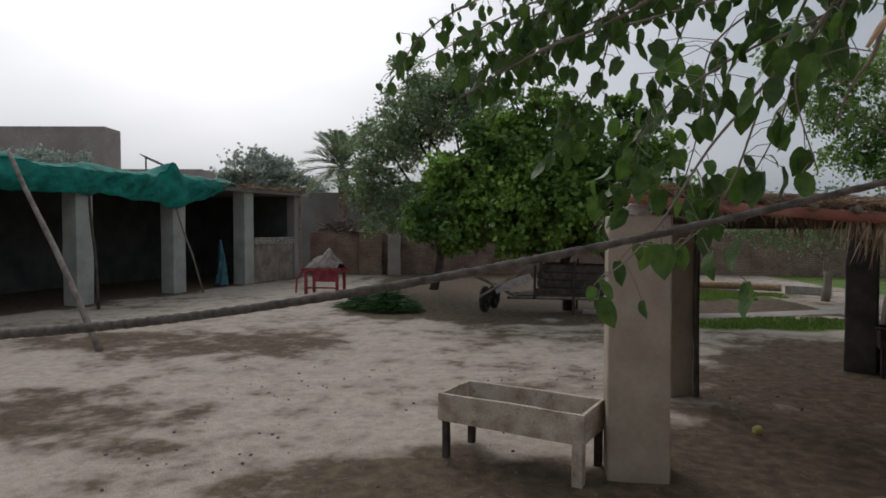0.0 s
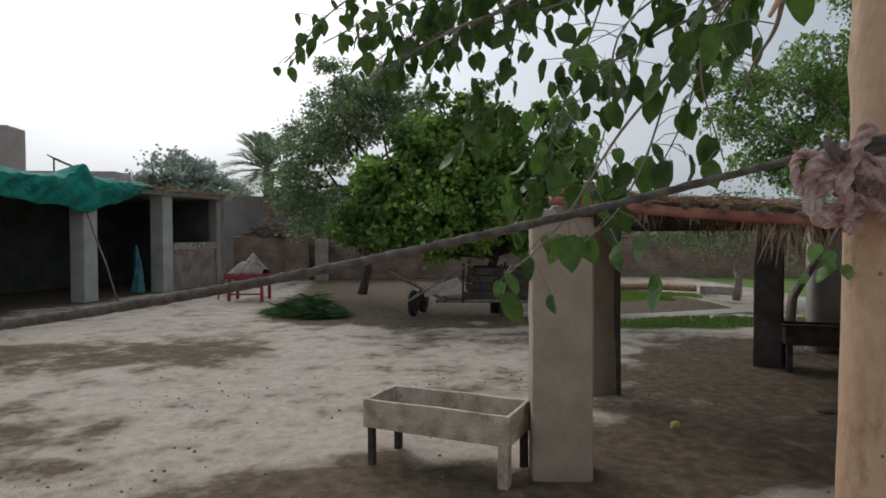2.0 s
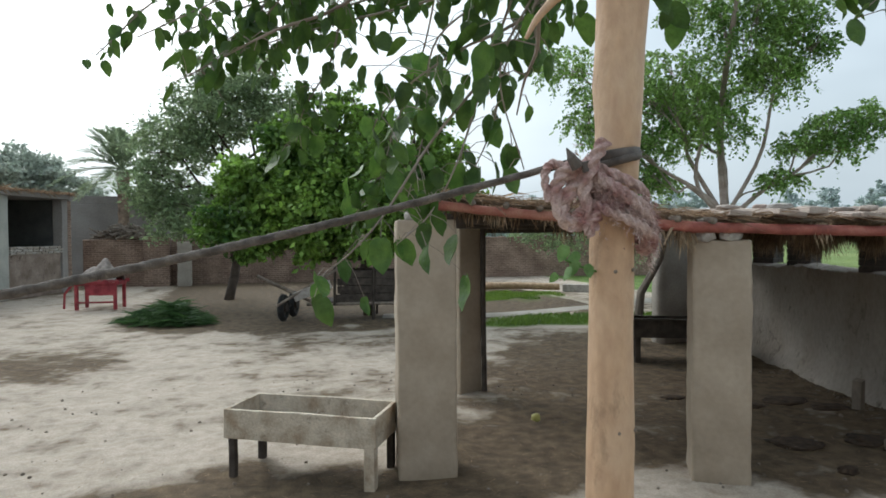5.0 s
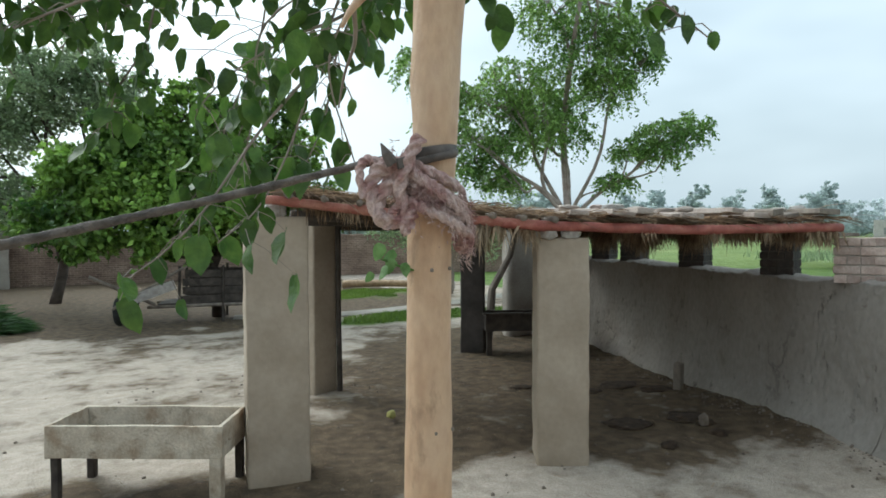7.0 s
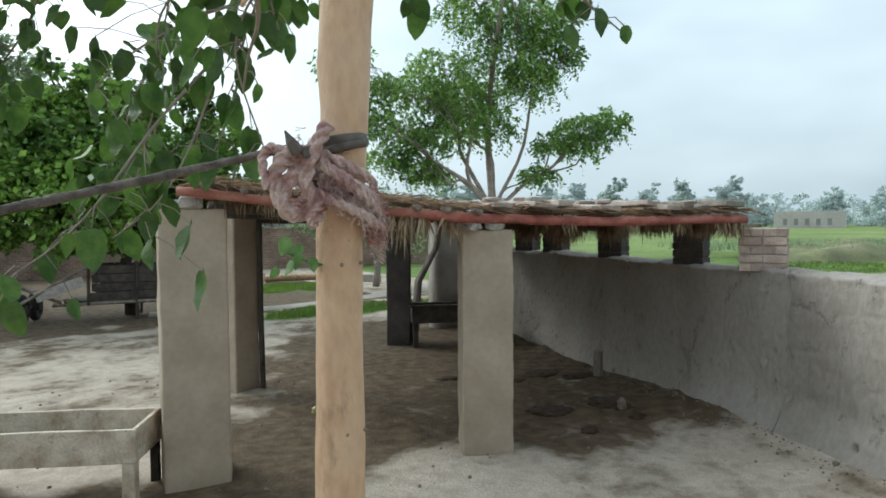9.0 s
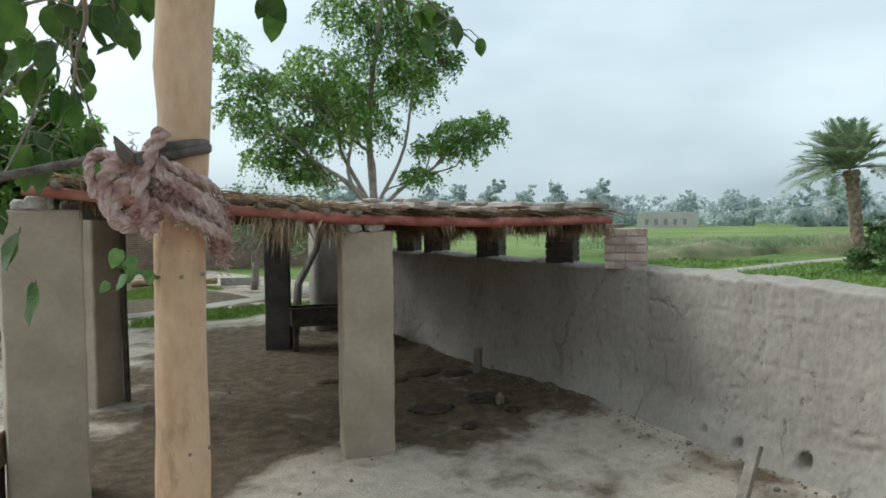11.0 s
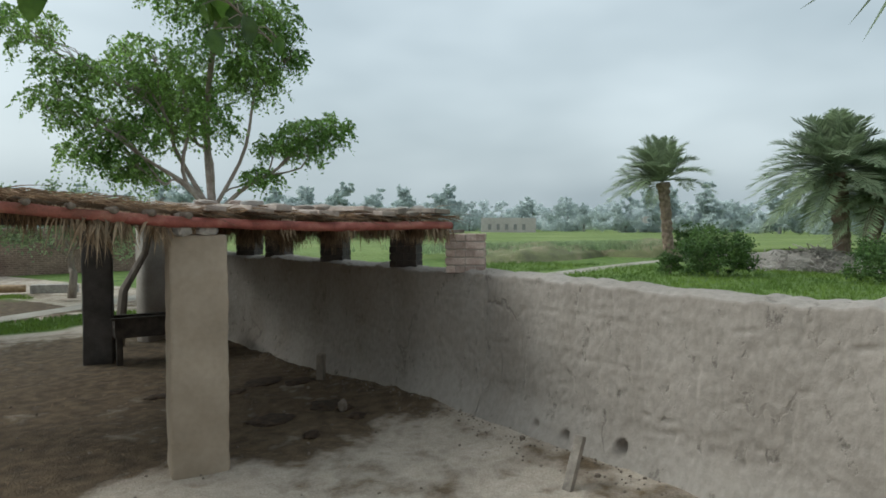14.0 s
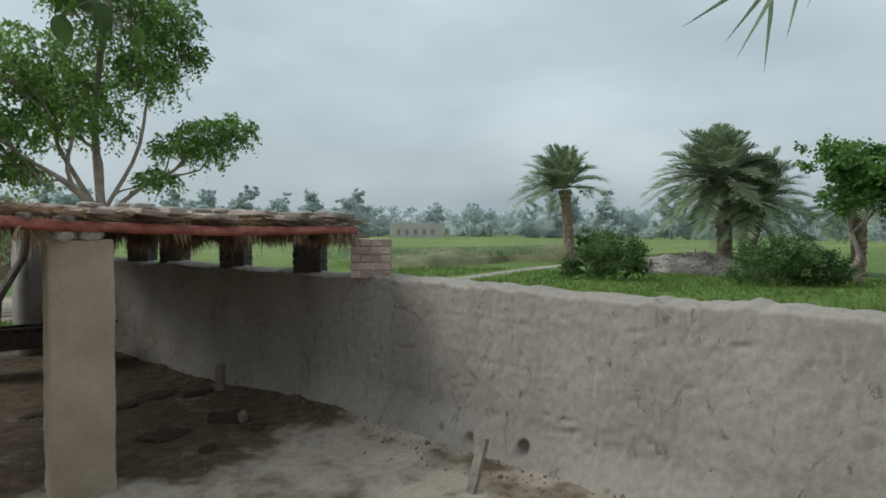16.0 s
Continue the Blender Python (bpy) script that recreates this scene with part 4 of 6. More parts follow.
# ---- young tree with the tied rope, close to the camera ----
mulberry = thing("mulberry_tree", (0.712, 0.595, 0), "young mulberry with a smooth tan stem and hanging heart-shaped leaves", "tree")


def build_stem():
    n = 70
    bm_pts, rad = [], []
    for i in range(n + 1):
        z = -0.05 + 2.47 * i / n
        bm_pts.append((0.712 + 0.004 * math.sin(z * 3.1) + 0.055 * max(0, z - 1.98) + 0.010 * math.exp(-((z - 2.0) / 0.05) ** 2) * 0.4, 0.595 + 0.003 * math.cos(z * 2.3), z))
        r = 0.0205 + 0.0012 * math.sin(z * 9) + 0.004 * max(0, z - 2.0) / 0.3
        for knot in (1.40, 1.66, 1.765, 1.905, 2.075):
            r += 0.0016 * math.exp(-((z - knot) / 0.012) ** 2)
        rad.append(r)
    part("trunk", bm_tube(bm_pts, rad, 24, 0.05, 25), M_STEM, mulberry, smooth=True)
    part("side_branch", bm_tube(curve_points([(0.722, 0.597, 2.13), (0.700, 0.600, 2.155), (0.672, 0.607, 2.150), (0.650, 0.614, 2.128), (0.640, 0.618, 2.110)], 18), [0.0080 * (1 - 0.78 * i / 17) for i in range(18)], 10, 0.1, 40), M_STEM, mulberry, smooth=True)
    rng = random.Random(4)
    for z in (1.905, 1.765):      # bud scars round the nodes
        for k in range(3):
            a = math.radians(195 + 55 * k + rng.uniform(-10, 10))
            bm = bmesh.new()
            bmesh.ops.create_uvsphere(bm, u_segments=8, v_segments=5, radius=0.0018)
            bmesh.ops.transform(bm, matrix=Matrix.Translation((0.712 + 0.0215 * math.cos(a), 0.595 + 0.0215 * math.sin(a), z + rng.uniform(-.002, .002))), verts=bm.verts)
            part("bud_scar", bm, M_WOOD, mulberry)


build_stem()
TWIGS = [
    ([(0.72, 0.6, 2.26), (0.98, 0.70, 2.32), (1.10, 0.72, 2.26), (1.20, 0.70, 2.20)], 22, 0.042),
    ([(0.73, 0.6, 2.25), (0.90, 0.80, 2.28), (1.02, 0.95, 2.26)], 10, 0.050),
    ([(0.72, 0.6, 2.28), (0.78, 0.85, 2.27), (0.77, 0.90, 2.24), (0.79, 0.92, 2.19)], 10, 0.042),
    ([(0.74, 0.7, 2.32), (0.78, 0.90, 2.28), (0.76, 1.0, 2.18), (0.82, 1.05, 2.04)], 14, 0.048),
    ([(0.76, 0.8, 2.34), (0.81, 0.95, 2.30), (0.80, 1.06, 2.23), (0.82, 1.20, 2.13), (0.79, 1.26, 2.03)], 10, 0.052),
    ([(0.74, 0.7, 2.34), (0.82, 0.91, 2.29), (0.80, 1.05, 2.27), (0.76, 1.20, 2.27), (0.68, 1.30, 2.22), (0.62, 1.30, 2.15)], 30, 0.057),
    ([(0.76, 0.8, 2.40), (0.81, 1.11, 2.37), (0.74, 1.30, 2.31), (0.73, 1.35, 2.15), (0.70, 1.39, 2.00)], 30, 0.060),
    ([(0.74, 0.70, 2.34), (0.82, 1.05, 2.36), (0.80, 1.20, 2.20), (0.74, 1.16, 2.06), (0.68, 1.12, 1.97), (0.61, 1.06, 1.92)], 24, 0.062),
    ([(0.80, 1.18, 2.22), (0.70, 1.18, 2.10), (0.60, 1.10, 1.97), (0.54, 1.06, 1.91), (0.49, 1.03, 1.875)], 15, 0.050),
    ([(0.80, 1.40, 2.60), (1.015, 2.50, 2.65), (0.91, 2.535, 2.36), (0.844, 2.543, 2.164), (0.716, 2.567, 1.956)], 52, 0.112),
    ([(0.650, 0.614, 2.128), (0.664, 0.65, 2.11), (0.668, 0.69, 2.09), (0.671, 0.718, 2.062)], 3, 0.036),
    ([(0.72, 0.6, 2.30), (0.80, 0.86, 2.36), (0.69, 1.28, 2.46), (0.42, 1.63, 2.52), (0.12, 1.79, 2.42)], 60, 0.052),
    ([(0.72, 0.6, 2.28), (0.76, 0.90, 2.32), (0.78, 1.37, 2.43), (0.55, 1.81, 2.48), (0.32, 1.98, 2.44)], 62, 0.052),
    ([(0.72, 0.6, 2.33), (0.56, 1.10, 2.44), (0.45, 1.60, 2.47), (0.36, 1.80, 2.40)], 40, 0.052),
    ([(0.80, 1.2, 2.50), (0.89, 1.52, 2.54), (0.69, 1.71, 2.54), (0.50, 1.90, 2.50), (0.40, 1.90, 2.38)], 60, 0.054),
    ([(0.82, 1.4, 2.58), (0.84, 1.72, 2.60), (0.57, 1.81, 2.59), (0.34, 1.90, 2.54), (0.20, 1.89, 2.46)], 60, 0.054),
    ([(0.72, 0.6, 2.36), (0.87, 1.46, 2.56), (0.66, 2.10, 2.72), (0.38, 2.35, 2.66)], 60, 0.063),
    ([(0.80, 1.40, 2.55), (0.42, 1.95, 2.69), (0.16, 1.99, 2.60), (0.0, 1.91, 2.40)], 40, 0.052),
    ([(0.72, 0.6, 2.34), (0.58, 1.22, 2.36), (0.44, 1.46, 2.36), (0.33, 1.58, 2.33), (0.24, 1.60, 2.28)], 34, 0.055),
    ([(0.70, 1.2, 2.42), (0.60, 1.41, 2.46), (0.56, 1.53, 2.32), (0.51, 1.64, 2.24), (0.49, 1.66, 2.16)], 34, 0.058),
    ([(0.62, 1.2, 2.46), (0.46, 1.55, 2.48), (0.36, 1.78, 2.45), (0.22, 1.88, 2.38)], 30, 0.06),
    ([(0.80, 1.0, 2.42), (1.10, 1.5, 2.62), (1.30, 1.9, 2.64)], 40, 0.063),
    ([(0.78, 0.9, 2.40), (0.95, 1.2, 2.46), (1.05, 1.5, 2.42)], 30, 0.059),
]


M_LEAF_SHOOT = material("young_shoot_leaf", (0.10, 0.20, 0.05), (0.20, 0.33, 0.12), 90, 0.5, 0.2, 300, leafy=True)


def leaf_mesh(seed, length=1.0):
    """A heart-shaped leaf with a folded midrib, toothed rim and drooping tip; 1 long, hanging along -z."""
    rng = random.Random(seed)
    rim = [(0.0, 0.03), (0.15, -0.04), (0.28, 0.07), (0.355, 0.27), (0.35, 0.50), (0.26, 0.73), (0.11, 0.91), (0.0, 1.02)]
    fold, curl = rng.uniform(0.12, 0.50), rng.uniform(-0.3, 0.3)
    verts, faces = [(0, 0, 0.12), (0, 0, 0)], []

    def place(x, y):
        return (x, fold * abs(x) + curl * y * y + 0.03 * math.sin(9 * y + seed), -y)
    spine = [0.0, 0.08, 0.26, 0.48, 0.70, 0.88]
    ids = {}
    for k, y in enumerate(spine):
        ids[0, k] = len(verts)
        verts.append(place(0, y))
    for s in (-1, 1):
        for k, (x, y) in enumerate(rim[1:-1]):
            ids[s, k] = len(verts)
            verts.append(place(s * x * rng.uniform(0.93, 1.06), y))
    tip = len(verts)
    verts.append(place(0, 1.03))
    for s in (-1, 1):
        for k in range(5):
            q = (ids[0, k], ids[s, k], ids[s, k + 1], ids[0, k + 1])
            faces.append(q if s > 0 else q[::-1])
        faces.append((ids[0, 5], ids[s, 5], tip) if s > 0 else (ids[0, 5], tip, ids[s, 5]))
    st = len(verts)
    verts += [(0.012, 0, 0), (-0.012, 0, 0), (0, 0.012, 0.25)]
    faces.append((st, st + 1, st + 2))
    me = bpy.data.meshes.new("leaf")
    me.from_pydata(verts, [], faces)
    me.shade_smooth()
    return me


CROWN_MID = Vector((0.40, 0.10, 1.94))


def drawn_in(p):
    """Keeps the outer twigs of the young crown close to the stem."""
    v = Vector(p) - CROWN_MID
    r = v.length
    return CROWN_MID + v * (1.0 if r < 0.8 else (0.8 + 0.42 * (r - 0.8)) / r)


def build_leaves():
    rng = random.Random(21)
    shapes = [leaf_mesh(s) for s in range(7)]
    for me in shapes:
        me.materials.append(M_LEAF_NEAR)
    made, rest, stalks = 0, bmesh.new(), bmesh.new()
    for ctrl, count, size in TWIGS:
        outer = sum((Vector(c) - CROWN_MID).length for c in ctrl[-2:]) / 2
        ctrl = [drawn_in(c) for c in ctrl]
        size *= 1.0 if outer < 0.8 else (0.8 + 0.42 * (outer - 0.8)) / outer
        pts = curve_points(ctrl, 26)
        part("branch", bm_tube(pts, [(0.0030 if ctrl[0][2] > 2.25 and ctrl[-1][2] > 2.1 else 0.0018) * (1 - 0.85 * i / 25) + 0.0006 for i in range(26)], 6, 0.1, 20), M_BARK, mulberry, smooth=True)
        for k in range(count):
            s = 0.26 + 0.74 * (k + rng.random() * 0.8) / count
            p = pts[min(25, int(s * 25))]
            d = Vector((rng.gauss(0, 1), rng.gauss(0, 1), rng.gauss(0, 0.7) - 0.3)) * (0.036 if size > 0.045 else 0.020)
            sc = size * rng.uniform(0.5, 1.05)
            m = Matrix.Translation(p + d) @ Euler((rng.gauss(0.1, 0.33), rng.gauss(0, 0.28), rng.uniform(0, 6.28))).to_matrix().to_4x4() @ Matrix.Diagonal((sc, sc, sc, 1))
            me = rng.choice(shapes)
            bm_tube([p, p.lerp(p + d, 0.5) + Vector((0, 0, 0.006)), p + d], 0.0007, 4, bm=stalks)
            made += 1
            if made > 290:
                rest.from_mesh(me)
                bmesh.ops.transform(rest, matrix=m, verts=rest.verts[-len(me.vertices):])
                continue
            ob = new("leaf", me)
            ob.parent = mulberry
            ob.matrix_parent_inverse = mulberry.matrix_basis.inverted()
            ob.matrix_basis = m
    tagged(part("stalk_spray", stalks, M_BARK, mulberry), kind="stuff")
    tagged(part("upper_foliage", rest, M_LEAF_NEAR, mulberry, smooth=True), kind="stuff")
    # small shoot at a node of the stem
    shoot_leaf = leaf_mesh(3)
    shoot_leaf.materials.append(M_LEAF_SHOOT)
    part("shoot", bm_tube([(0.694, 0.588, 1.903), (0.676, 0.584, 1.908), (0.662, 0.586, 1.914)], 0.0010, 5), M_LEAF_FRESH, mulberry)
    for x, y, z, sc, rx, ry, rz in ((0.663, 0.587, 1.926, 0.0155, 15, 20, -22), (0.674, 0.583, 1.919, 0.012, -12, 60, -40), (0.668, 0.582, 1.914, 0.014, 8, 12, -60), (0.674, 0.583, 1.912, 0.011, 10, 42, -5),
                                    (0.681, 0.582, 1.910, 0.012, -10, -12, -35), (0.656, 0.590, 1.902, 0.010, 10, 40, -30), (0.665, 0.584, 1.908, 0.013, -25, 5, -75)):
        ob = new("leaf", shoot_leaf)
        ob.parent = mulberry
        ob.matrix_parent_inverse = mulberry.matrix_basis.inverted()
        ob.matrix_basis = pose(x, y, z, rx, ry, rz) @ Matrix.Diagonal((sc, sc, sc, 1))


build_leaves()


# ---- rag, strap and rope on the stem ----
def twist(ctrl, radius, turns, n=60, lobes=3, sides=14, depth=0.22):
    """A twisted strand: a tube whose lobed section turns along its length."""
    pts = curve_points(ctrl, n)
    bm, rings, side = bmesh.new(), [], None
    for i, p in enumerate(pts):
        d = (pts[min(i + 1, n - 1)] - pts[max(i - 1, 0)]).normalized()
        side = d.orthogonal().normalized() if side is None else (side - d * side.dot(d)).normalized()
        up = d.cross(side)
        r = radius[0] + (radius[1] - radius[0]) * i / (n - 1)
        r *= 1 + 0.12 * noise.noise(p * 60)
        ring = []
        for k in range(sides):
            a = 2 * math.pi * k / sides
            q = r * (1 + depth * math.cos(lobes * (a - turns * 2 * math.pi * i / (n - 1) / lobes)))
            ring.append(bm.verts.new(p + (side * math.cos(a) + up * math.sin(a)) * q))
        rings.append(ring)
    for a, b in zip(rings, rings[1:]):
        for k in range(sides):
            bm.faces.new((a[k], a[(k + 1) % sides], b[(k + 1) % sides], b[k]))
    bm.faces.new(rings[0][::-1])
    bm.faces.new(rings[-1])
    return bm


def round_stem(a0, a1, z0, z1, r, n=9):
    return [(0.714 + r * math.cos(radians(a0 + (a1 - a0) * i / (n - 1))), 0.595 + r * math.sin(radians(a0 + (a1 - a0) * i / (n - 1))), z0 + (z1 - z0) * i / (n - 1)) for i in range(n)]


rag = thing("rag_binding", (0.714, 0.595, 1.96), "frayed dusty pink twisted rag knotted round the stem", "rag")
for a0, a1, z0, z1, r, rad in ((165, 372, 1.998, 1.930, 0.026, 0.0056), (150, 385, 1.986, 1.944, 0.028, 0.0050), (190, 365, 1.974, 1.922, 0.027, 0.0056), (178, 400, 2.000, 1.952, 0.027, 0.0042),
                                (205, 350, 1.990, 1.936, 0.033, 0.0040), (188, 338, 1.968, 1.926, 0.034, 0.0042), (222, 368, 1.982, 1.918, 0.033, 0.0046), (172, 300, 1.994, 1.958, 0.032, 0.0036)):
    part("strand", twist(round_stem(a0, a1, z0, z1, r), (rad, rad * 0.75), 11 + 3 * math.sin(a0 + rad * 900), 150, 3, 21, 0.26), M_RAG, rag, smooth=True)
for ctrl, rad in (([(0.690, 0.585, 1.985), (0.668, 0.585, 1.975), (0.660, 0.590, 1.955), (0.670, 0.586, 1.944), (0.690, 0.576, 1.954)], 0.0068),
                  ([(0.685, 0.580, 1.990), (0.664, 0.583, 1.992), (0.655, 0.588, 1.975), (0.660, 0.586, 1.950)], 0.0065),
                  ([(0.692, 0.572, 2.015), (0.684, 0.574, 2.000), (0.676, 0.578, 1.975), (0.680, 0.578, 1.955), (0.684, 0.576, 1.938)], 0.006),
                  ([(0.695, 0.575, 1.965), (0.684, 0.574, 1.950), (0.678, 0.577, 1.942), (0.682, 0.576, 1.934)], 0.0042),
                  ([(0.676, 0.580, 1.958), (0.668, 0.582, 1.950), (0.666, 0.584, 1.938)], 0.0036),
                  ([(0.664, 0.586, 1.992), (0.652, 0.590, 1.996), (0.646, 0.592, 1.986), (0.649, 0.590, 1.964)], 0.0042),
                  ([(0.676, 0.582, 1.990), (0.660, 0.586, 1.982), (0.652, 0.588, 1.968), (0.658, 0.584, 1.950), (0.670, 0.580, 1.947)], 0.0038)):
    part("knot", twist(ctrl, (rad * 0.9, rad * 0.75), 6.5, 80, 3, 21, 0.26), M_RAG, rag, smooth=True)


def rag_fray():
    rng = np.random.default_rng(5)
    s, d, ln = [], [], []
    for _ in range(1500):
        a = rng.uniform(2.7, 6.6)
        s.append((0.714 + 0.034 * math.cos(a), 0.595 + 0.034 * math.sin(a), 1.985 - 0.017 * (a - 2.9) + rng.normal() * 0.011))
        d.append(Vector((math.cos(a) + rng.normal() * 0.6, math.sin(a) + rng.normal() * 0.6, rng.normal() * 0.6 - 0.6)).normalized())
        ln.append(rng.uniform(0.002, 0.009))
    v, f = straw(np.array(s), np.array(d), np.array(ln), np.full(len(s), 0.0004), rng, 0.0012)
    tagged(raw("fray", v, f, M_RAG, rag), kind="stuff")


rag_fray()


def ring_strap(z, height, r, tilt, name, label):
    bm = bmesh.new()
    rows = []
    for i in range(40):
        a = 2 * math.pi * i / 40
        c, s = math.cos(a), math.sin(a)
        zz = z + tilt * c
        rr = r * (1 + 0.02 * math.sin(3 * a))
        rows.append([bm.verts.new((0.7135 + (rr + o) * c, 0.595 + (rr + o) * s, zz + h)) for o, h in ((0, -height), (0.002, -height * 0.8), (0.002, height * 0.8), (0, height))])
    for i in range(40):
        a, b = rows[i], rows[(i + 1) % 40]
        for k in range(4):
            bm.faces.new((a[k], b[k], b[(k + 1) % 4], a[(k + 1) % 4]))
    return part(name, bm, M_STRAP, strap, label, smooth=True)


strap = thing("rubber_strap", (0.7135, 0.595, 2.0), "black rubber strap buckled round the stem above the rag", "strap")
ring_strap(2.004, 0.0062, 0.0212, 0.003, "band", "")
ring_strap(2.0005, 0.0035, 0.0226, 0.006, "band", "")
part("tail", bm_box((0.024, 0.0025, 0.009), pose(0.682, 0.576, 1.990, 0, -14, 25), 0.0008), M_STRAP, strap)
part("tip", bm_tube([(0.668, 0.574, 1.992), (0.662, 0.574, 2.000), (0.658, 0.575, 2.008)], [0.0055, 0.0040, 0.0006], 6), M_STRAP, strap)

ROPE_A, ROPE_B, SAG = Vector((0.674, 0.602, 1.999)), Vector((-0.90, 1.109, 1.768)), 0.050
rope_pts = [ROPE_A.lerp(ROPE_B, s / 12) - Vector((0, 0, 4 * SAG * (s / 12) * (1 - s / 12))) for s in range(13)]
rope = part("tied_rope", twist(rope_pts, (0.0030, 0.0088), 70, 520, 3, 12, 0.10), M_ROPE, smooth=True)
tagged(settle(rope, rope_pts[6]), "grey twisted cloth rope stretched from the stem to a post", "rope")
post = part("wooden_post", bm_tube([(-0.9, 1.12, -0.05), (-0.91, 1.12, 1.0), (-0.90, 1.12, 1.9)], [0.06, 0.055, 0.05], 12, 0.1), M_WOOD, smooth=True)
tagged(settle(post, (-0.9, 1.12, 0)), "rough wooden post holding the rope", "post")

# ---- feeding trough ----
trough = thing("feeding_trough", (0.85, 5.4, 0), "limewashed board feeding trough on short legs beside a pillar", "trough")
TM = turned(0.047, 5.49, 0, -28.9)
TL, TD = 1.30, 0.52


def tpart(name, size, at, mat, label="", rx=0.0, ry=0.0):
    bm = bm_box(size, TM @ pose(*at, rx, ry), 0.006, 5, 0.006, 6, at[0])
    return part(name, bm, mat, trough, label, smooth=False)


tpart("front_board", (TL, 0.03, 0.24), (TL / 2, 0.0, 0.30), M_TROUGH)
tpart("back_board", (TL, 0.03, 0.24), (TL / 2, TD, 0.30), M_TROUGH)
tpart("side_board", (0.03, TD - 0.034, 0.24), (0.018, TD / 2, 0.30), M_TROUGH)
tpart("side_board", (0.03, TD - 0.034, 0.24), (TL - 0.018, TD / 2, 0.30), M_TROUGH)
tpart("bottom", (TL - 0.07, TD - 0.04, 0.03), (TL / 2, TD / 2, 0.305), M_DARKWOOD, "feed-stained bottom")
for x, y, s, mt in ((0.06, 0.03, 0.055, M_DARKWOOD), (TL - 0.06, 0.03, 0.085, M_TROUGH), (TL - 0.05, TD - 0.03, 0.06, M_DARKWOOD), (0.06, TD - 0.03, 0.06, M_DARKWOOD)):
    tpart("leg", (s, s, 0.33), (x, y, -0.03), mt)


def feed():
    rng = np.random.default_rng(8)
    s, d = [], []
    for _ in range(900):
        p = TM @ Vector((rng.uniform(0.05, TL - 0.05), rng.uniform(0.04, TD - 0.04), 0.345 + 0.06 * rng.random()))
        s.append(p)
        d.append(Vector((rng.normal(), rng.normal(), rng.normal() * 0.3)).normalized())
    v, f = straw(np.array(s), np.array(d), rng.uniform(0.03, 0.12, len(s)), rng.uniform(0.001, 0.003, len(s)), rng)
    tagged(raw("chopped_fodder", v, f, M_THATCH), "chopped dry fodder lying in the trough", "fodder", kind="stuff")


feed()

# ---- manger and small things under the shelter ----
manger = thing("manger", (6.4, 8.2, 0), "dark wooden manger box on legs at the back of the shelter", "manger")
MM = turned(5.69, 8.56, 0, -24)
for name, size, at in (("board", (1.5, 0.035, 0.26), (0.75, 0.0, 0.36)), ("board", (1.5, 0.035, 0.26), (0.75, 0.6, 0.36)), ("end_board", (0.035, 0.56, 0.26), (0.02, 0.3, 0.36)),
                       ("end_board", (0.035, 0.56, 0.26), (1.48, 0.3, 0.36)), ("bottom", (1.43, 0.56, 0.03), (0.75, 0.3, 0.37)), ("rim", (1.6, 0.07, 0.03), (0.75, -0.02, 0.622))):
    part(name, bm_box(size, MM @ pose(*at), 0.005, 4, 0.006, 5, at[0]), M_DARKWOOD, manger)
for x in (0.06, 1.44):
    for y in (0.03, 0.57):
        part("leg", bm_box((0.08, 0.08, 0.39), MM @ pose(x, y, -0.02), 0.006, 3, 0.006), M_DARKWOOD, manger)


def pat(x, y, r, h, seed, label="dried dung pat on the trodden ground", flat=M_DUNG):
    bm = bmesh.new()
    bmesh.ops.create_uvsphere(bm, u_segments=18, v_segments=9, radius=1)
    for vert in bm.verts:
        c = vert.co
        k = 1 + 0.55 * noise.noise(c * 1.6 + Vector((seed, 0, 0))) + 0.35 * noise.noise(c * 5 + Vector((0, seed, 0)))
        vert.co = Vector((c.x * r * k, c.y * r * 0.75 * k, max(-0.3, c.z) * max(h, 0.012) * (1 + 0.5 * noise.noise(c * 4 + Vector((seed, 3, 0))))))
    ob = part("dung_pat", bm, flat, smooth=True)
    ob.location = (x, y, ground_z(x, y) + 0.003)
    return tagged(ob, label, "dung", "dung on the ground")


for k, (x, y, r, h) in enumerate(((4.93, 4.17, 0.09, 0.045), (5.62, 4.2, 0.10, 0.04), (5.80, 4.72, 0.22, 0.010), (5.05, 4.85, 0.25, 0.009), (6.1, 6.1, 0.26, 0.014), (6.40, 5.75, 0.20, 0.02),
                                  (5.6, 6.0, 0.13, 0.02), (5.75, 4.45, 0.09, 0.04), (5.0, 6.6, 0.13, 0.02))):
    pat(x, y, r, h, k)
peg = part("stake", bm_box((0.10, 0.10, 0.34), pose(6.62, 5.6, -0.02, 4, -6, 20), 0.01, 3, 0.01), M_WOOD)
tagged(settle(peg, (6.62, 5.6, 0)), "short weathered tethering stake in the ground", "stake")
stone2 = rubble((5.66, 4.42, 0.0), (0.09, 0.08, 0.13), 7, "small pale tethering stone standing in dung", M_CLOD)
stick = part("leaning_board", bm_box((0.04, 0.085, 0.41), pose(5.0, 1.70, -0.01, -5, 25, -25), 0.004, 3, 0.003), material("grey_board", (0.17, 0.145, 0.12), (0.34, 0.295, 0.245), 9, 0.9, 0.5, 60))
tagged(settle(stick, (5.08, 1.72, 0)), "short weathered board leaning on the mud wall", "board")


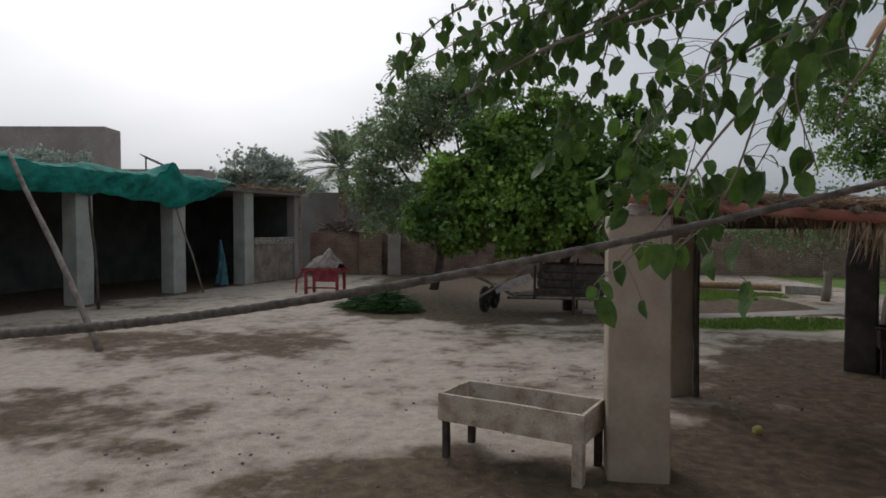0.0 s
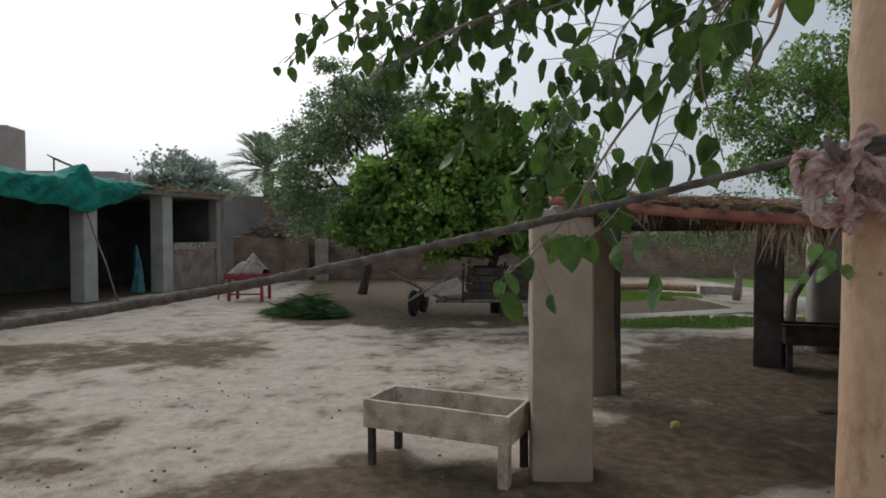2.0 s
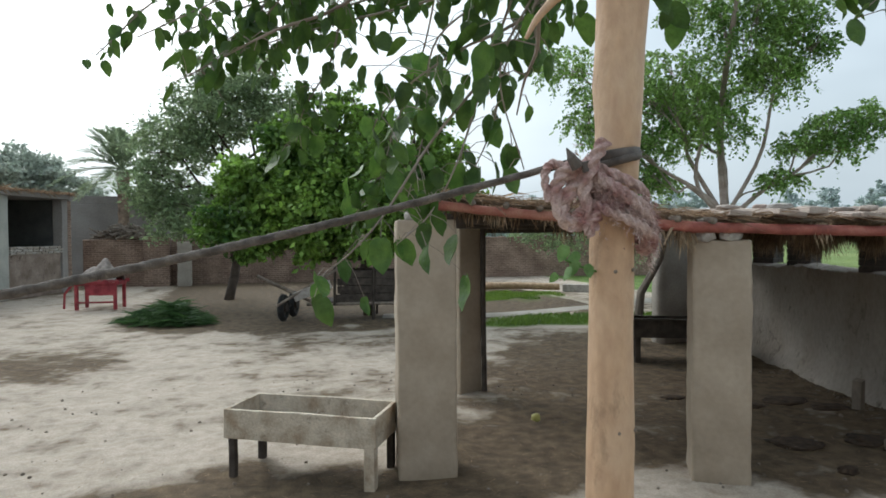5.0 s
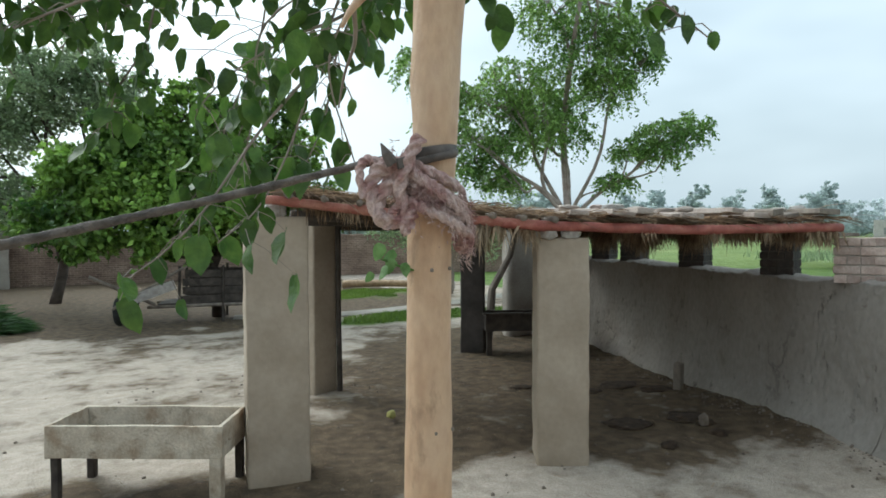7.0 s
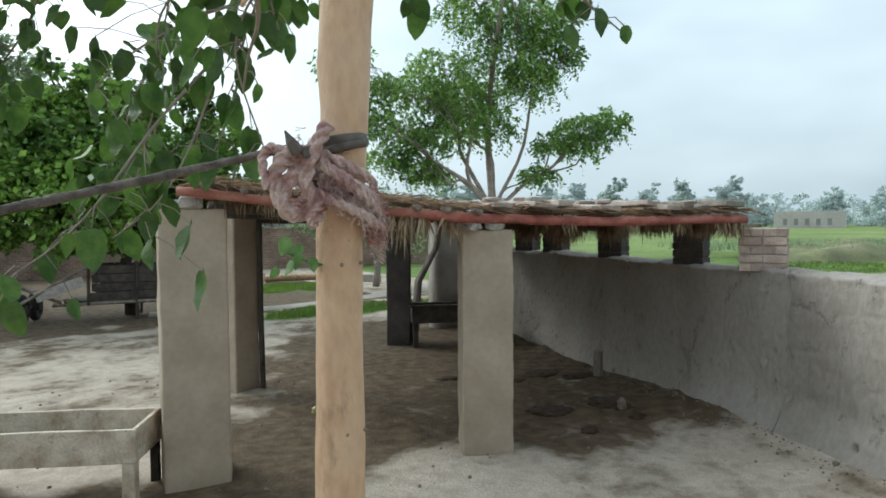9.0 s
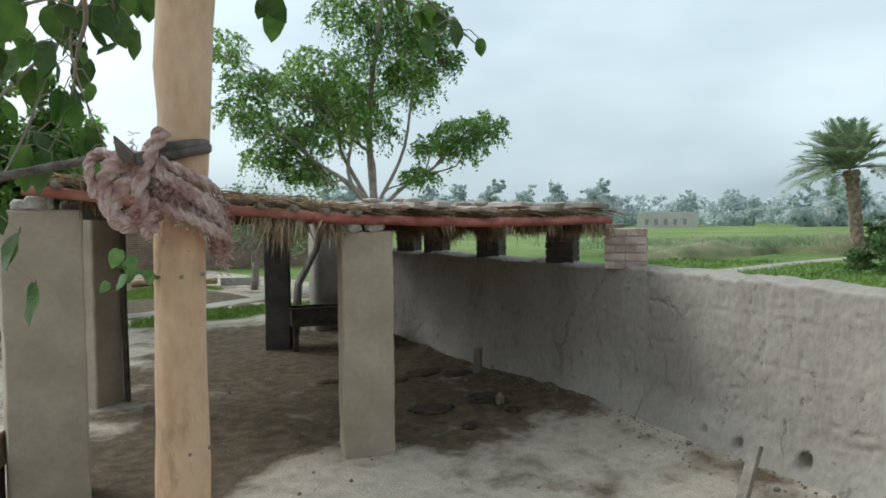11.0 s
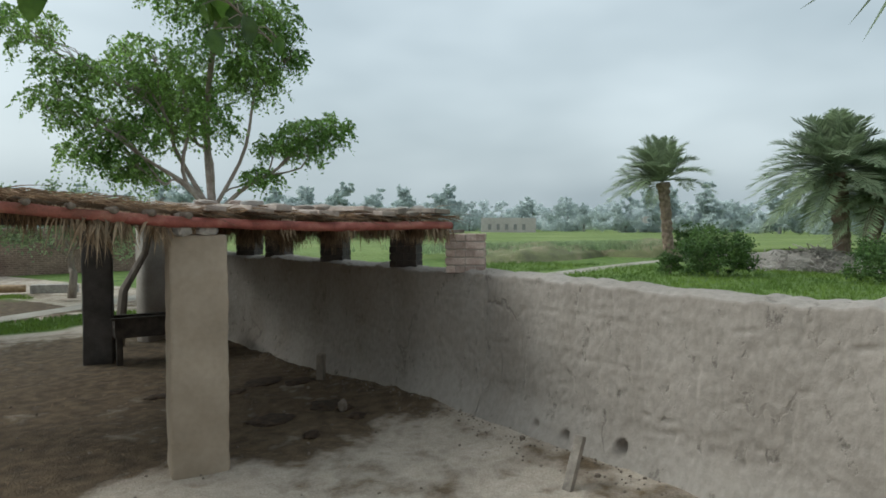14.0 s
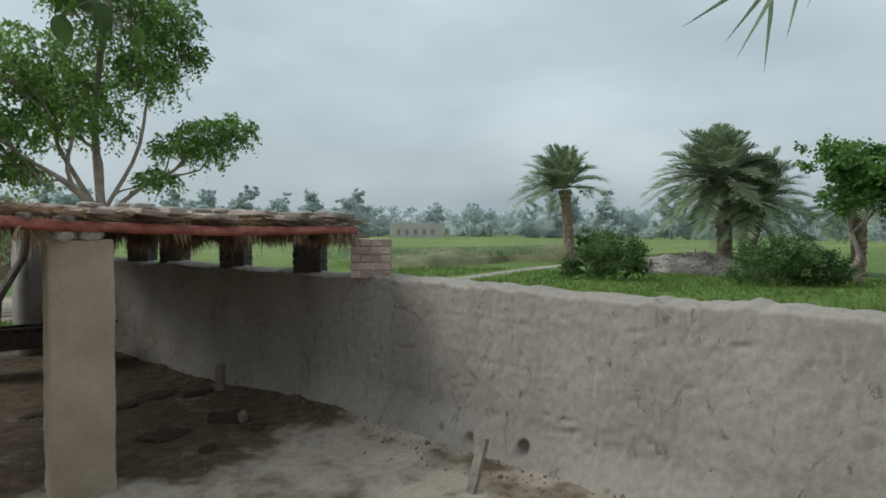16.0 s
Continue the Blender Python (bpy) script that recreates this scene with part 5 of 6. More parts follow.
def ground_straw():
    """Broken straw trodden into the ground under the shelter and round the trough."""
    rng = np.random.default_rng(23)
    s, d = [], []
    while len(s) < 3600:
        x, y = rng.uniform(-2.5, 7.2), rng.uniform(3.0, 10.5)
        if soil(x, y)[0] + 0.25 * rng.normal() > 0.6 and x < wall_x(y) - 0.1:
            s.append((x, y, ground_z(x, y) + 0.006))
            a = rng.uniform(0, 6.28)
            d.append((math.cos(a), math.sin(a), 0.02))
    v, f = straw(np.array(s), np.array(d), rng.uniform(0.03, 0.14, len(s)), rng.uniform(0.001, 0.003, len(s)), rng)
    z = np.array([ground_z(p[0], p[1]) for p in v])
    v[:, 2] = z + 0.003 + np.abs(v[:, 2] - z) * 0.15
    tagged(raw("ground_straw", v, f, M_THATCH), "broken straw trodden into the earth", "straw", kind="stuff")


ground_straw()
yellow = rubble((3.05, 6.15, 0.0), (0.09, 0.08, 0.08), 12, "pale yellow melon lying on the ground", material("melon_rind", (0.32, 0.30, 0.08), (0.45, 0.42, 0.14), 20, 0.6, 0.2, 90), "melon", category="fruit")

# ---- open cattle shed along the yard ----
def shed_at(s, d, z=0.0):
    """s metres along the front, d metres inward."""
    return SHED_O + SHED_U * s + SHED_N * d + Vector((0, 0, z))


SHED_RZ = math.degrees(math.atan2(SHED_U.y, SHED_U.x))
shed = thing("cattle_shed", shed_at(0, 2), "long open cattle shed with grey cement pillars and a flat roof", "shed")


def spart(name, s0, s1, d0, d1, z0, z1, mat, label="", bevel=0.02, cuts=4, wob=0.015):
    c = shed_at((s0 + s1) / 2, (d0 + d1) / 2, z0)
    return part(name, bm_box((s1 - s0, d1 - d0, z1 - z0), turned(*c, SHED_RZ), bevel, cuts, wob, 2.0, s0), mat, shed, label)


for s in (-9.6, -6.4, -3.2, 0.15, 3.4, 6.7):
    spart("pillar", s - 0.25, s + 0.25, 0.0, 0.5, -0.05, 3.2, M_SHEDPILLAR)
spart("roof", -12, 9.9, -0.12, 5.0, 3.2, 3.36, M_GREYWALL, "flat mud-covered roof")
# inner walls wear the dark mud colour that carries the interior shade
spart("back_wall", -12, 9.8, 4.7, 5.0, -0.05, 3.196, M_DARKIN, "back wall with the interior shade in its colour")
spart("end_wall", 9.6, 9.75, 0.35, 4.694, -0.05, 3.196, M_DARKIN, "end wall with the interior shade in its colour")
spart("end_wall", 9.756, 9.95, 0.0, 4.694, -0.05, 3.196, M_BRICKWALL, "bare brick end wall")
spart("pillar", 9.45, 9.75, 0.0, 0.344, -0.05, 3.196, M_GREYWALL, "mud-plastered corner pillar")
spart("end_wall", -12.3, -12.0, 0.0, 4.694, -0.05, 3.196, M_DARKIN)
spart("half_wall", 6.96, 9.44, 0.05, 0.3, -0.05, 1.36, M_ROUGHMUD, "rough half-height mud wall", 0.02, 12, 0.035)


def coping_stones():
    """Loose rubble laid along the top of the half wall."""
    rng = random.Random(12)
    for row in range(3):
        d = 7.05
        while d < 9.35:
            w = rng.uniform(0.14, 0.3)
            c = shed_at(d + w / 2, 0.12 + 0.02 * rng.random(), 1.36 + 0.085 * row)
            part("coping_stone", bm_box((w - 0.02, rng.uniform(0.2, 0.27), 0.075), turned(*c, SHED_RZ + rng.uniform(-5, 5)), 0.014, 2, 0.02, 6.0, d), M_STONE if rng.random() < 0.6 else M_PLASTER, shed)
            d += w


coping_stones()


def eave_straw():
    rng = np.random.default_rng(3)
    s, d = [], []
    for _ in range(500):
        s.append(shed_at(rng.uniform(5.0, 9.9), -0.15 + 0.1 * rng.random(), 3.37 + 0.05 * rng.random()))
        d.append(Vector((rng.normal() * 0.7 + 0.4, rng.normal() * 0.7, rng.normal() * 0.25 - 0.1)).normalized())
    v, f = straw(np.array(s), np.array(d), rng.uniform(0.1, 0.35, len(s)), rng.uniform(0.006, 0.015, len(s)), rng)
    tagged(raw("roof_straw", v, f, M_THATCH, shed, "ragged straw along the roof edge"), kind="stuff")


eave_straw()


def tarp():
    """A shade net thrown over the edge of the roof, lying in folds and hanging down the front."""
    ns, nt = 240, 50
    verts, faces = [], []
    for i in range(ns + 1):
        s = -7.5 + 13.3 * i / ns
        taper = min(1.0, (5.8 - s) / 1.6)
        low = 0.62 + 0.12 * noise.noise((s * 0.9, 0, 4)) + 0.28 * math.exp(-((s - 3.0) / 0.7) ** 2)
        low *= max(0.12, taper)
        for j in range(nt + 1):
            t = j / nt
            fold = 0.10 * noise.noise((s * 1.3, t * 2.0, 1)) + 0.06 * (0.5 - abs(noise.noise((s * 2.6 + t * 3, t * 2, 2)))) + 0.03 * (0.5 - abs(noise.noise((s * 6, t * 7, 3))))
            if t < 0.4:
                q = t / 0.4
                d, z = 1.3 * (1 - q) - 0.16, 3.40 + 0.26 * math.sin(math.pi * q) * (0.6 + 0.8 * noise.noise((s * 0.7, 5, 0))) + abs(fold) * 1.6
                z += 0.42 * math.exp(-((s - 3.1) / 0.25) ** 2) * q
            else:
                q = (t - 0.4) / 0.6
                d, z = -0.16 - 0.10 * math.sin(math.pi * q) + fold * 1.4, 3.42 - low * q + abs(fold) * (1 - q) * 1.6
                z += 0.42 * math.exp(-((s - 3.1) / 0.25) ** 2) * (1 - q)
                z += 0.05 * noise.noise((s * 3, 0, 9)) * q
            verts.append(shed_at(s + 0.1 * fold, min(d, 1.2), z))
    w = nt + 1
    for i in range(ns):
        for j in range(nt):
            a = i * w + j
            faces.append((a, a + 1, a + w + 1, a + w))
    ob = raw("shade_net", verts, faces, M_TARP, smooth=True)
    sol = ob.modifiers.new("thick", "SOLIDIFY")
    sol.thickness = 0.012
    tagged(settle(ob, shed_at(0, 0, 3.36)), "crumpled green shade net draped over the shed roof edge", "tarpaulin")


tarp()


def lean_pole(a, b, r, mat, label, name="leaning_pole"):
    a, b = Vector(a), Vector(b)
    pts = curve_points([a, a.lerp(b, 0.4) + Vector((0.03, 0, 0.02)), a.lerp(b, 0.75) + Vector((-0.02, 0.02, 0)), b], 14)
    ob = part(name, bm_tube(pts, [r * (1.15 - 0.3 * i / 13) for i in range(14)], 9, 0.12, 5), mat, smooth=True)
    return tagged(settle(ob, a), label, "pole")


lean_pole((-5.58, 9.97, -0.03), (-9.15, 12.9, 3.5), 0.05, M_WOOD, "long grey pole leaning on the shed roof")
lean_pole(shed_at(-0.35, -1.0, -0.02), shed_at(0.15, -0.15, 3.0), 0.035, M_DARKWOOD, "thin dark pole leaning on a shed pillar")
lean_pole(shed_at(3.7, -0.6, -0.02), shed_at(3.2, -0.06, 2.6), 0.025, M_WOOD, "thin pole leaning on a shed pillar")
cloth = part("hanging_cloth", twist([shed_at(5.55, 0.3, 1.55), shed_at(5.57, 0.27, 1.1), shed_at(5.62, 0.3, 0.6), shed_at(5.6, 0.3, 0.02)], (0.025, 0.19), 1.2, 24, 5, 18, 0.25), M_BLUECLOTH, smooth=True)
tagged(settle(cloth, shed_at(5.6, 0.3, 0)), "blue cloth bundle standing in the shed doorway", "cloth")

# ---- buildings behind the shed ----
def house(base, size, rz, label, mat, windows=(), parapet=0.35, name="house", wmat=None):
    t = thing(name, base, label, "house")
    m = turned(*base, rz)
    part("wall", bm_box(size, m, 0.03, 5, 0.02, 0.8, base[0]), mat, t)
    for sx, sy, ox, oy in ((size[0], 0.2, 0, size[1] / 2 - 0.12), (size[0], 0.2, 0, -size[1] / 2 + 0.12), (0.2, size[1] - 0.45, size[0] / 2 - 0.12, 0), (0.2, size[1] - 0.45, -size[0] / 2 + 0.12, 0)):
        part("parapet", bm_box((sx, sy, parapet), m @ pose(ox, oy, size[2] + 0.002), 0.02, 3, 0.02), mat, t)
    for x, z, w, h in windows:
        win = part("window", bm_box((w, 0.06, h), m @ pose(x, -size[1] / 2 - 0.005, z), 0.01), wmat or M_VOID, t)
        part("sill", bm_box((w * 1.15, 0.14, 0.08), m @ pose(x, -size[1] / 2 - 0.03, z - 0.085), 0.01), mat, win)
    return t


house((-25.4, 34.6, 0), (12.0, 1.8, 7.1), 3, "tall plain earth-brown house behind the shed", M_HOUSE, ((-2, 4.2, 1.0, 1.2), (2, 4.2, 1.0, 1.2)))
house((-16.5, 30.7, 0), (8.2, 1.8, 4.4), 3, "low plastered house with a parapet roof", M_HOUSE, ((1.5, 1.2, 1.0, 1.2),))
house((-5.4, 33.0, 0), (9.6, 5, 3.3), 0, "low grey rendered house behind the yard wall", M_GREYWALL, ((1.2, 1.3, 0.9, 1.1),))
solar = thing("solar_panel", (-14.9, 30.7, 4.4), "tilted solar panel on a small stand on the roof", "solar panel")
part("panel", bm_box((1.35, 0.9, 0.05), pose(-14.9, 30.7, 5.15, -10, 24, 0), 0.01), M_PANEL, solar)
for dx, h in ((-0.5, 0.97), (0.5, 0.53)):
    part("leg", bm_box((0.06, 0.06, h), pose(-14.9 + dx, 30.7, 4.4), 0.005), M_WOOD, solar)

# ---- things by the north wall ----
pier = part("gate_pier", bm_box((0.95, 0.5, 1.95), turned(-3.75, 26.6, -0.05, 3), 0.02, 8, 0.02), M_BRICKWALL)
tagged(settle(pier, (-3.75, 26.6, 0)), "square red brick gate pier", "pier", kind="structure")
pier = part("gate_pier", bm_box((0.5, 0.4, 1.75), turned(-2.75, 26.4, -0.05, 3), 0.02, 8, 0.02), M_PLASTER)
tagged(settle(pier, (-2.75, 26.4, 0)), "pale plastered gate pier", "pier", kind="structure")


def stick_pile(name, centre, size, n, r, mat, label, category, seed, sag=0.0):
    rng = np.random.default_rng(seed)
    bm = bmesh.new()
    c = Vector(centre)
    for _ in range(n):
        q = Vector((rng.normal() * size[0] * 0.4, rng.normal() * size[1] * 0.4, 0))
        top = max(0.03, 1 - (abs(q.x) / size[0] + abs(q.y) / size[1]) * 0.7)
        p = c + q + Vector((0, 0, size[2] * top * rng.random()))
        a, ln = rng.uniform(0, 6.28), rng.uniform(0.3, 0.75) * max(size[0], size[1])
        d = Vector((math.cos(a), math.sin(a) * 0.6, rng.normal() * 0.25)) * ln * 0.5
        lo = Vector((p.x - d.x, p.y - d.y, max(c.z + r, p.z - d.z)))
        hi = Vector((p.x + d.x, p.y + d.y, max(c.z + r, p.z + d.z)))
        bm_tube([lo, lo.lerp(hi, 0.5) + Vector((rng.normal() * 0.05, 0, rng.normal() * 0.04)) * ln, hi], [r, r * 0.8, r * 0.4], 5, 0, 8, bm)
    return tagged(settle(part(name, bm, mat), centre), label, category, kind="stuff")


stick_pile("firewood_pile", (-4.9, 26.72, 1.79), (1.15, 0.16, 0.75), 120, 0.05, M_WOOD, "firewood stacked on top of the brick wall", "firewood", 2)

cart = thing("handcart", (-3.9, 18.9, 0), "red-painted handcart loaded under beige sackcloth", "cart")
CM = turned(-3.95, 18.9, 0, -8) @ Matrix.Diagonal((0.8, 0.8, 0.86, 1))
part("bed", bm_box((1.35, 0.9, 0.12), CM @ pose(0, 0, 0.74), 0.01, 3, 0.006), M_REDCLOTH, cart)
part("apron", bm_box((0.9, 0.03, 0.30), CM @ pose(0.15, -0.43, 0.44), 0.006, 3, 0.01), M_REDCLOTH, cart)
for y in (-0.47, 0.47):
    part("rail", bm_box((1.5, 0.05, 0.11), CM @ pose(0, y, 0.80), 0.006, 2, 0.004), M_REDCLOTH, cart, "red-painted top rail")
for x in (-0.6, 0.6):
    for y in (-0.4, 0.4):
        part("leg", bm_box((0.10, 0.09, 0.75), CM @ pose(x, y, 0), 0.005), M_REDCLOTH, cart)
part("crossbar", bm_box((1.2, 0.04, 0.05), CM @ pose(0, -0.4, 0.2), 0.005), M_REDCLOTH, cart)
part("handle", bm_tube([CM @ Vector((-0.7, -0.42, 0.8)), CM @ Vector((-0.95, -0.42, 0.5)), CM @ Vector((-0.98, -0.42, 0.05))], 0.03, 8), M_REDCLOTH, cart)


def sack_cover():
    verts, faces = [], []
    for i in range(41):
        for j in range(31):
            x, y = (i / 40 - 0.5) * 1.25, (j / 30 - 0.5) * 1.0
            h = 0.94 + 0.52 * math.exp(-((x - 0.22) / 0.3) ** 2 - (y / 0.42) ** 2) + 0.30 * math.exp(-((x + 0.25) / 0.35) ** 2 - (y / 0.4) ** 2)
            h += 0.09 * noise.noise((x * 4, y * 4, 0)) + 0.05 * noise.noise((x * 9, y * 9, 2))
            h -= 0.15 * max(0, abs(y) - 0.4) / 0.1
            verts.append(CM @ Vector((x, y, max(h, 0.80 if abs(y) > 0.46 else 0.93))))
    for i in range(40):
        for j in range(30):
            a = i * 31 + j
            faces.append((a, a + 31, a + 32, a + 1))
    ob = raw("sackcloth_cover", verts, faces, M_FABRIC, smooth=True)
    ob.modifiers.new("thick", "SOLIDIFY").thickness = 0.015
    tagged(settle(ob, (-3.95, 18.9, 0.92)), "crumpled beige sackcloth heaped on the red cart", "cloth")


sack_cover()


def fodder_heap():
    rng = np.random.default_rng(14)
    n = 2600
    s, d, ln = [], [], []
    for _ in range(n):
        a, r = rng.uniform(0, 6.28), rng.random() ** 0.6
        x, y = r * math.cos(a) * 0.95, r * math.sin(a) * 0.55
        h = 0.52 * (1 - r ** 1.5) * (0.7 + 0.5 * noise.noise((x * 2, y * 2, 3)))
        p = Vector((-1.85, 15.4, 0)) + Vector((x * 0.85 + y * 0.5, -x * 0.62 + y * 0.8, 0.02 + max(0.0, h) * rng.random() ** 0.4))
        s.append(p)
        q = rng.uniform(-0.7, 0.7) + (0 if rng.random() < 0.6 else 2.6)
        d.append(Vector((math.cos(q), -math.sin(q) - 0.3, rng.normal() * 0.22 + 0.12)).normalized())
        ln.append(rng.uniform(0.2, 0.55))
    v, f = straw(np.array(s), np.array(d), np.array(ln), rng.uniform(0.008, 0.02, n), rng)
    v[:, 2] = np.maximum(v[:, 2], 0.004)
    tagged(raw("fodder_heap", v, f, M_FODDER), "heap of fresh cut green fodder on the yard", "fodder", kind="stuff")


fodder_heap()

wagon = thing("animal_cart", (1.6, 14.6, 0), "old two-wheeled boarded animal cart resting on its shafts", "cart")


def wheel(c, r, rz):
    m = turned(*c, rz) @ pose(0, 0, 0, 90, 0, 0)
    ring = [m @ Vector((math.cos(k / 28 * 6.2832) * r, math.sin(k / 28 * 6.2832) * r, 0)) for k in range(29)]
    w = part("wheel", bm_tube([m @ Vector((0, 0, -0.09)), m @ Vector((0, 0, 0.09))], 0.1, 14), M_DARKWOOD, wagon)
    part("tyre", bm_tube(ring, 0.07, 10), M_TYRE, w, smooth=True)
    part("rim", bm_tube([c2.lerp(Vector(c), 0.18) for c2 in ring], 0.035, 8), M_DARKWOOD, w, smooth=True)
    part("wheel_disc", bm_tube([m @ Vector((0, 0, -0.02)), m @ Vector((0, 0, 0.02))], r * 0.84, 24), M_DARKWOOD, w)


wheel((0.70, 14.75, 0.31), 0.24, 72)
wheel((0.95, 15.5, 0.31), 0.24, 72)
part("axle", bm_tube([(0.70, 14.75, 0.31), (0.95, 15.5, 0.31)], 0.04, 8), M_DARKWOOD, wagon)
WM = turned(2.35, 14.55, 0, -14)
for k in range(6):
    part("plank", bm_box((2.1, 0.15, 0.03), WM @ pose(0.1, -0.05 + 0.165 * k, 0.40), 0.004, 3, 0.006, 3, k), M_DARKWOOD, wagon)
for y in (-0.1, 0.9):
    for k in range(4):
        part("side_board", bm_box((1.55 - 0.04 * (k % 2), 0.03, 0.155), WM @ pose(0.28 + 0.02 * k, y, 0.44 + 0.175 * k, 1.5 * (k % 2), 0.6 * (k - 1.5)), 0.004, 4, 0.008, 3, k + y), M_DARKWOOD, wagon)
    part("side_rail", bm_tube([WM @ Vector((-1.15, y, 0.36)), WM @ Vector((0.2, y - 0.04, 0.38)), WM @ Vector((1.2, y, 0.38))], 0.035, 8, 0.1), M_WOOD, wagon)
    for x in (-0.52, 0.35, 1.1):
        part("stake", bm_tube([WM @ Vector((x, y - 0.05, 0.02 if x > 0 else 0.34)), WM @ Vector((x + 0.02, y - 0.05, 1.22))], 0.03, 7, 0.1), M_DARKWOOD, wagon)
for a, b, r in (((0.15, 14.45, 1.05), (1.35, 14.6, 0.42), 0.035), ((0.55, 14.3, 0.40), (1.95, 14.4, 1.22), 0.03)):
    part("shaft", bm_tube([a, Vector(a).lerp(Vector(b), 0.5), b], r, 8, 0.1), M_WOOD, wagon)
part("tail_board", bm_box((0.85, 0.03, 0.20), pose(1.35, 14.32, 0.62, 12, -20, -8), 0.004, 3, 0.006), M_STONE, wagon, "pale loose board")

log = part("log", bm_tube(curve_points([(7.6, 20.9, 0.13), (8.6, 20.3, 0.16), (9.7, 19.5, 0.15)], 16), [0.13 - 0.02 * i / 15 for i in range(16)], 12, 0.08, 3), M_PALEWOOD, smooth=True)
tagged(settle(log, (8.6, 20.3, 0.02)), "peeled pale log lying beside the grass", "log")
blk = part("concrete_block", bm_box((1.2, 0.3, 0.25), turned(10.4, 19.3, -0.02, -36), 0.02, 5, 0.01), M_STONE)
tagged(settle(blk, (10.4, 19.3, 0)), "pale concrete kerb block lying on the ground", "block")

# ---- trees of the yard ----
tree("shade_tree", (2.75, 15.5, 0), 1.5,
     [((1.9, 15.6, 3.3), (1.5, 1.3, 1.1)), ((0.2, 15.6, 2.9), (1.0, 1.0, 0.8)), ((3.8, 15.8, 3.1), (1.3, 1.2, 1.0)), ((1.7, 14.8, 2.5), (1.3, 1.0, 0.75)), ((0.9, 15.7, 4.2), (0.7, 0.8, 0.55)),
      ((2.9, 15.7, 4.6), (0.75, 0.8, 0.5)), ((4.7, 15.9, 4.0), (0.6, 0.8, 0.55)), ((-0.6, 15.4, 2.2), (0.65, 0.8, 0.45)), ((3.3, 15.0, 2.1), (1.1, 1.0, 0.55)), ((1.9, 15.4, 4.85), (0.5, 0.6, 0.4)),
      ((0.3, 15.0, 1.85), (0.9, 0.8, 0.4)), ((5.0, 15.6, 2.6), (0.75, 0.8, 0.65)), ((1.7, 14.7, 1.75), (1.0, 0.8, 0.35)), ((-0.3, 15.5, 3.3), (0.5, 0.7, 0.4)), ((3.9, 15.7, 5.0), (0.4, 0.5, 0.35)), ((1.2, 15.6, 5.3), (0.3, 0.4, 0.35)), ((2.4, 15.5, 5.2), (0.28, 0.4, 0.3)), ((4.6, 15.7, 4.8), (0.3, 0.4, 0.3)), ((4.3, 15.2, 1.6), (0.7, 0.7, 0.35))],
     52000, 0.16, M_LEAF_DARK, "broad dark green shade tree with a low crown", 31, 0.13, 0.15, droop=0.6, width=0.36, bark=M_DARKBARK)
tree("feathery_tree", (-0.8, 20.4, 0), 3.0,
     [((-1.1, 20.3, 5.6), (1.2, 1.2, 1.1)), ((-0.2, 20.2, 6.5), (0.8, 0.9, 0.8)), ((-2.2, 20.2, 4.6), (1.1, 1.1, 0.9)), ((0.8, 20.3, 5.6), (0.9, 1.0, 0.9)), ((-2.9, 20.2, 3.5), (0.8, 0.9, 0.9)),
      ((-1.6, 20.2, 6.9), (0.6, 0.6, 0.6)), ((0.4, 20.2, 7.0), (0.5, 0.5, 0.5)), ((-1.9, 20.3, 2.6), (1.2, 1.0, 0.9)), ((1.7, 20.3, 5.0), (0.6, 0.8, 0.7))],
     30000, 0.15, M_LEAF_PALE, "tall airy grey-green tree behind the shade tree", 32, 0.12, 0.2, width=0.24, droop=0.5, bark=M_DARKBARK)
M_NEEMBARK = material("pale_neem_bark", (0.26, 0.20, 0.165), (0.42, 0.35, 0.30), 5, 0.9, 0.4, 40)


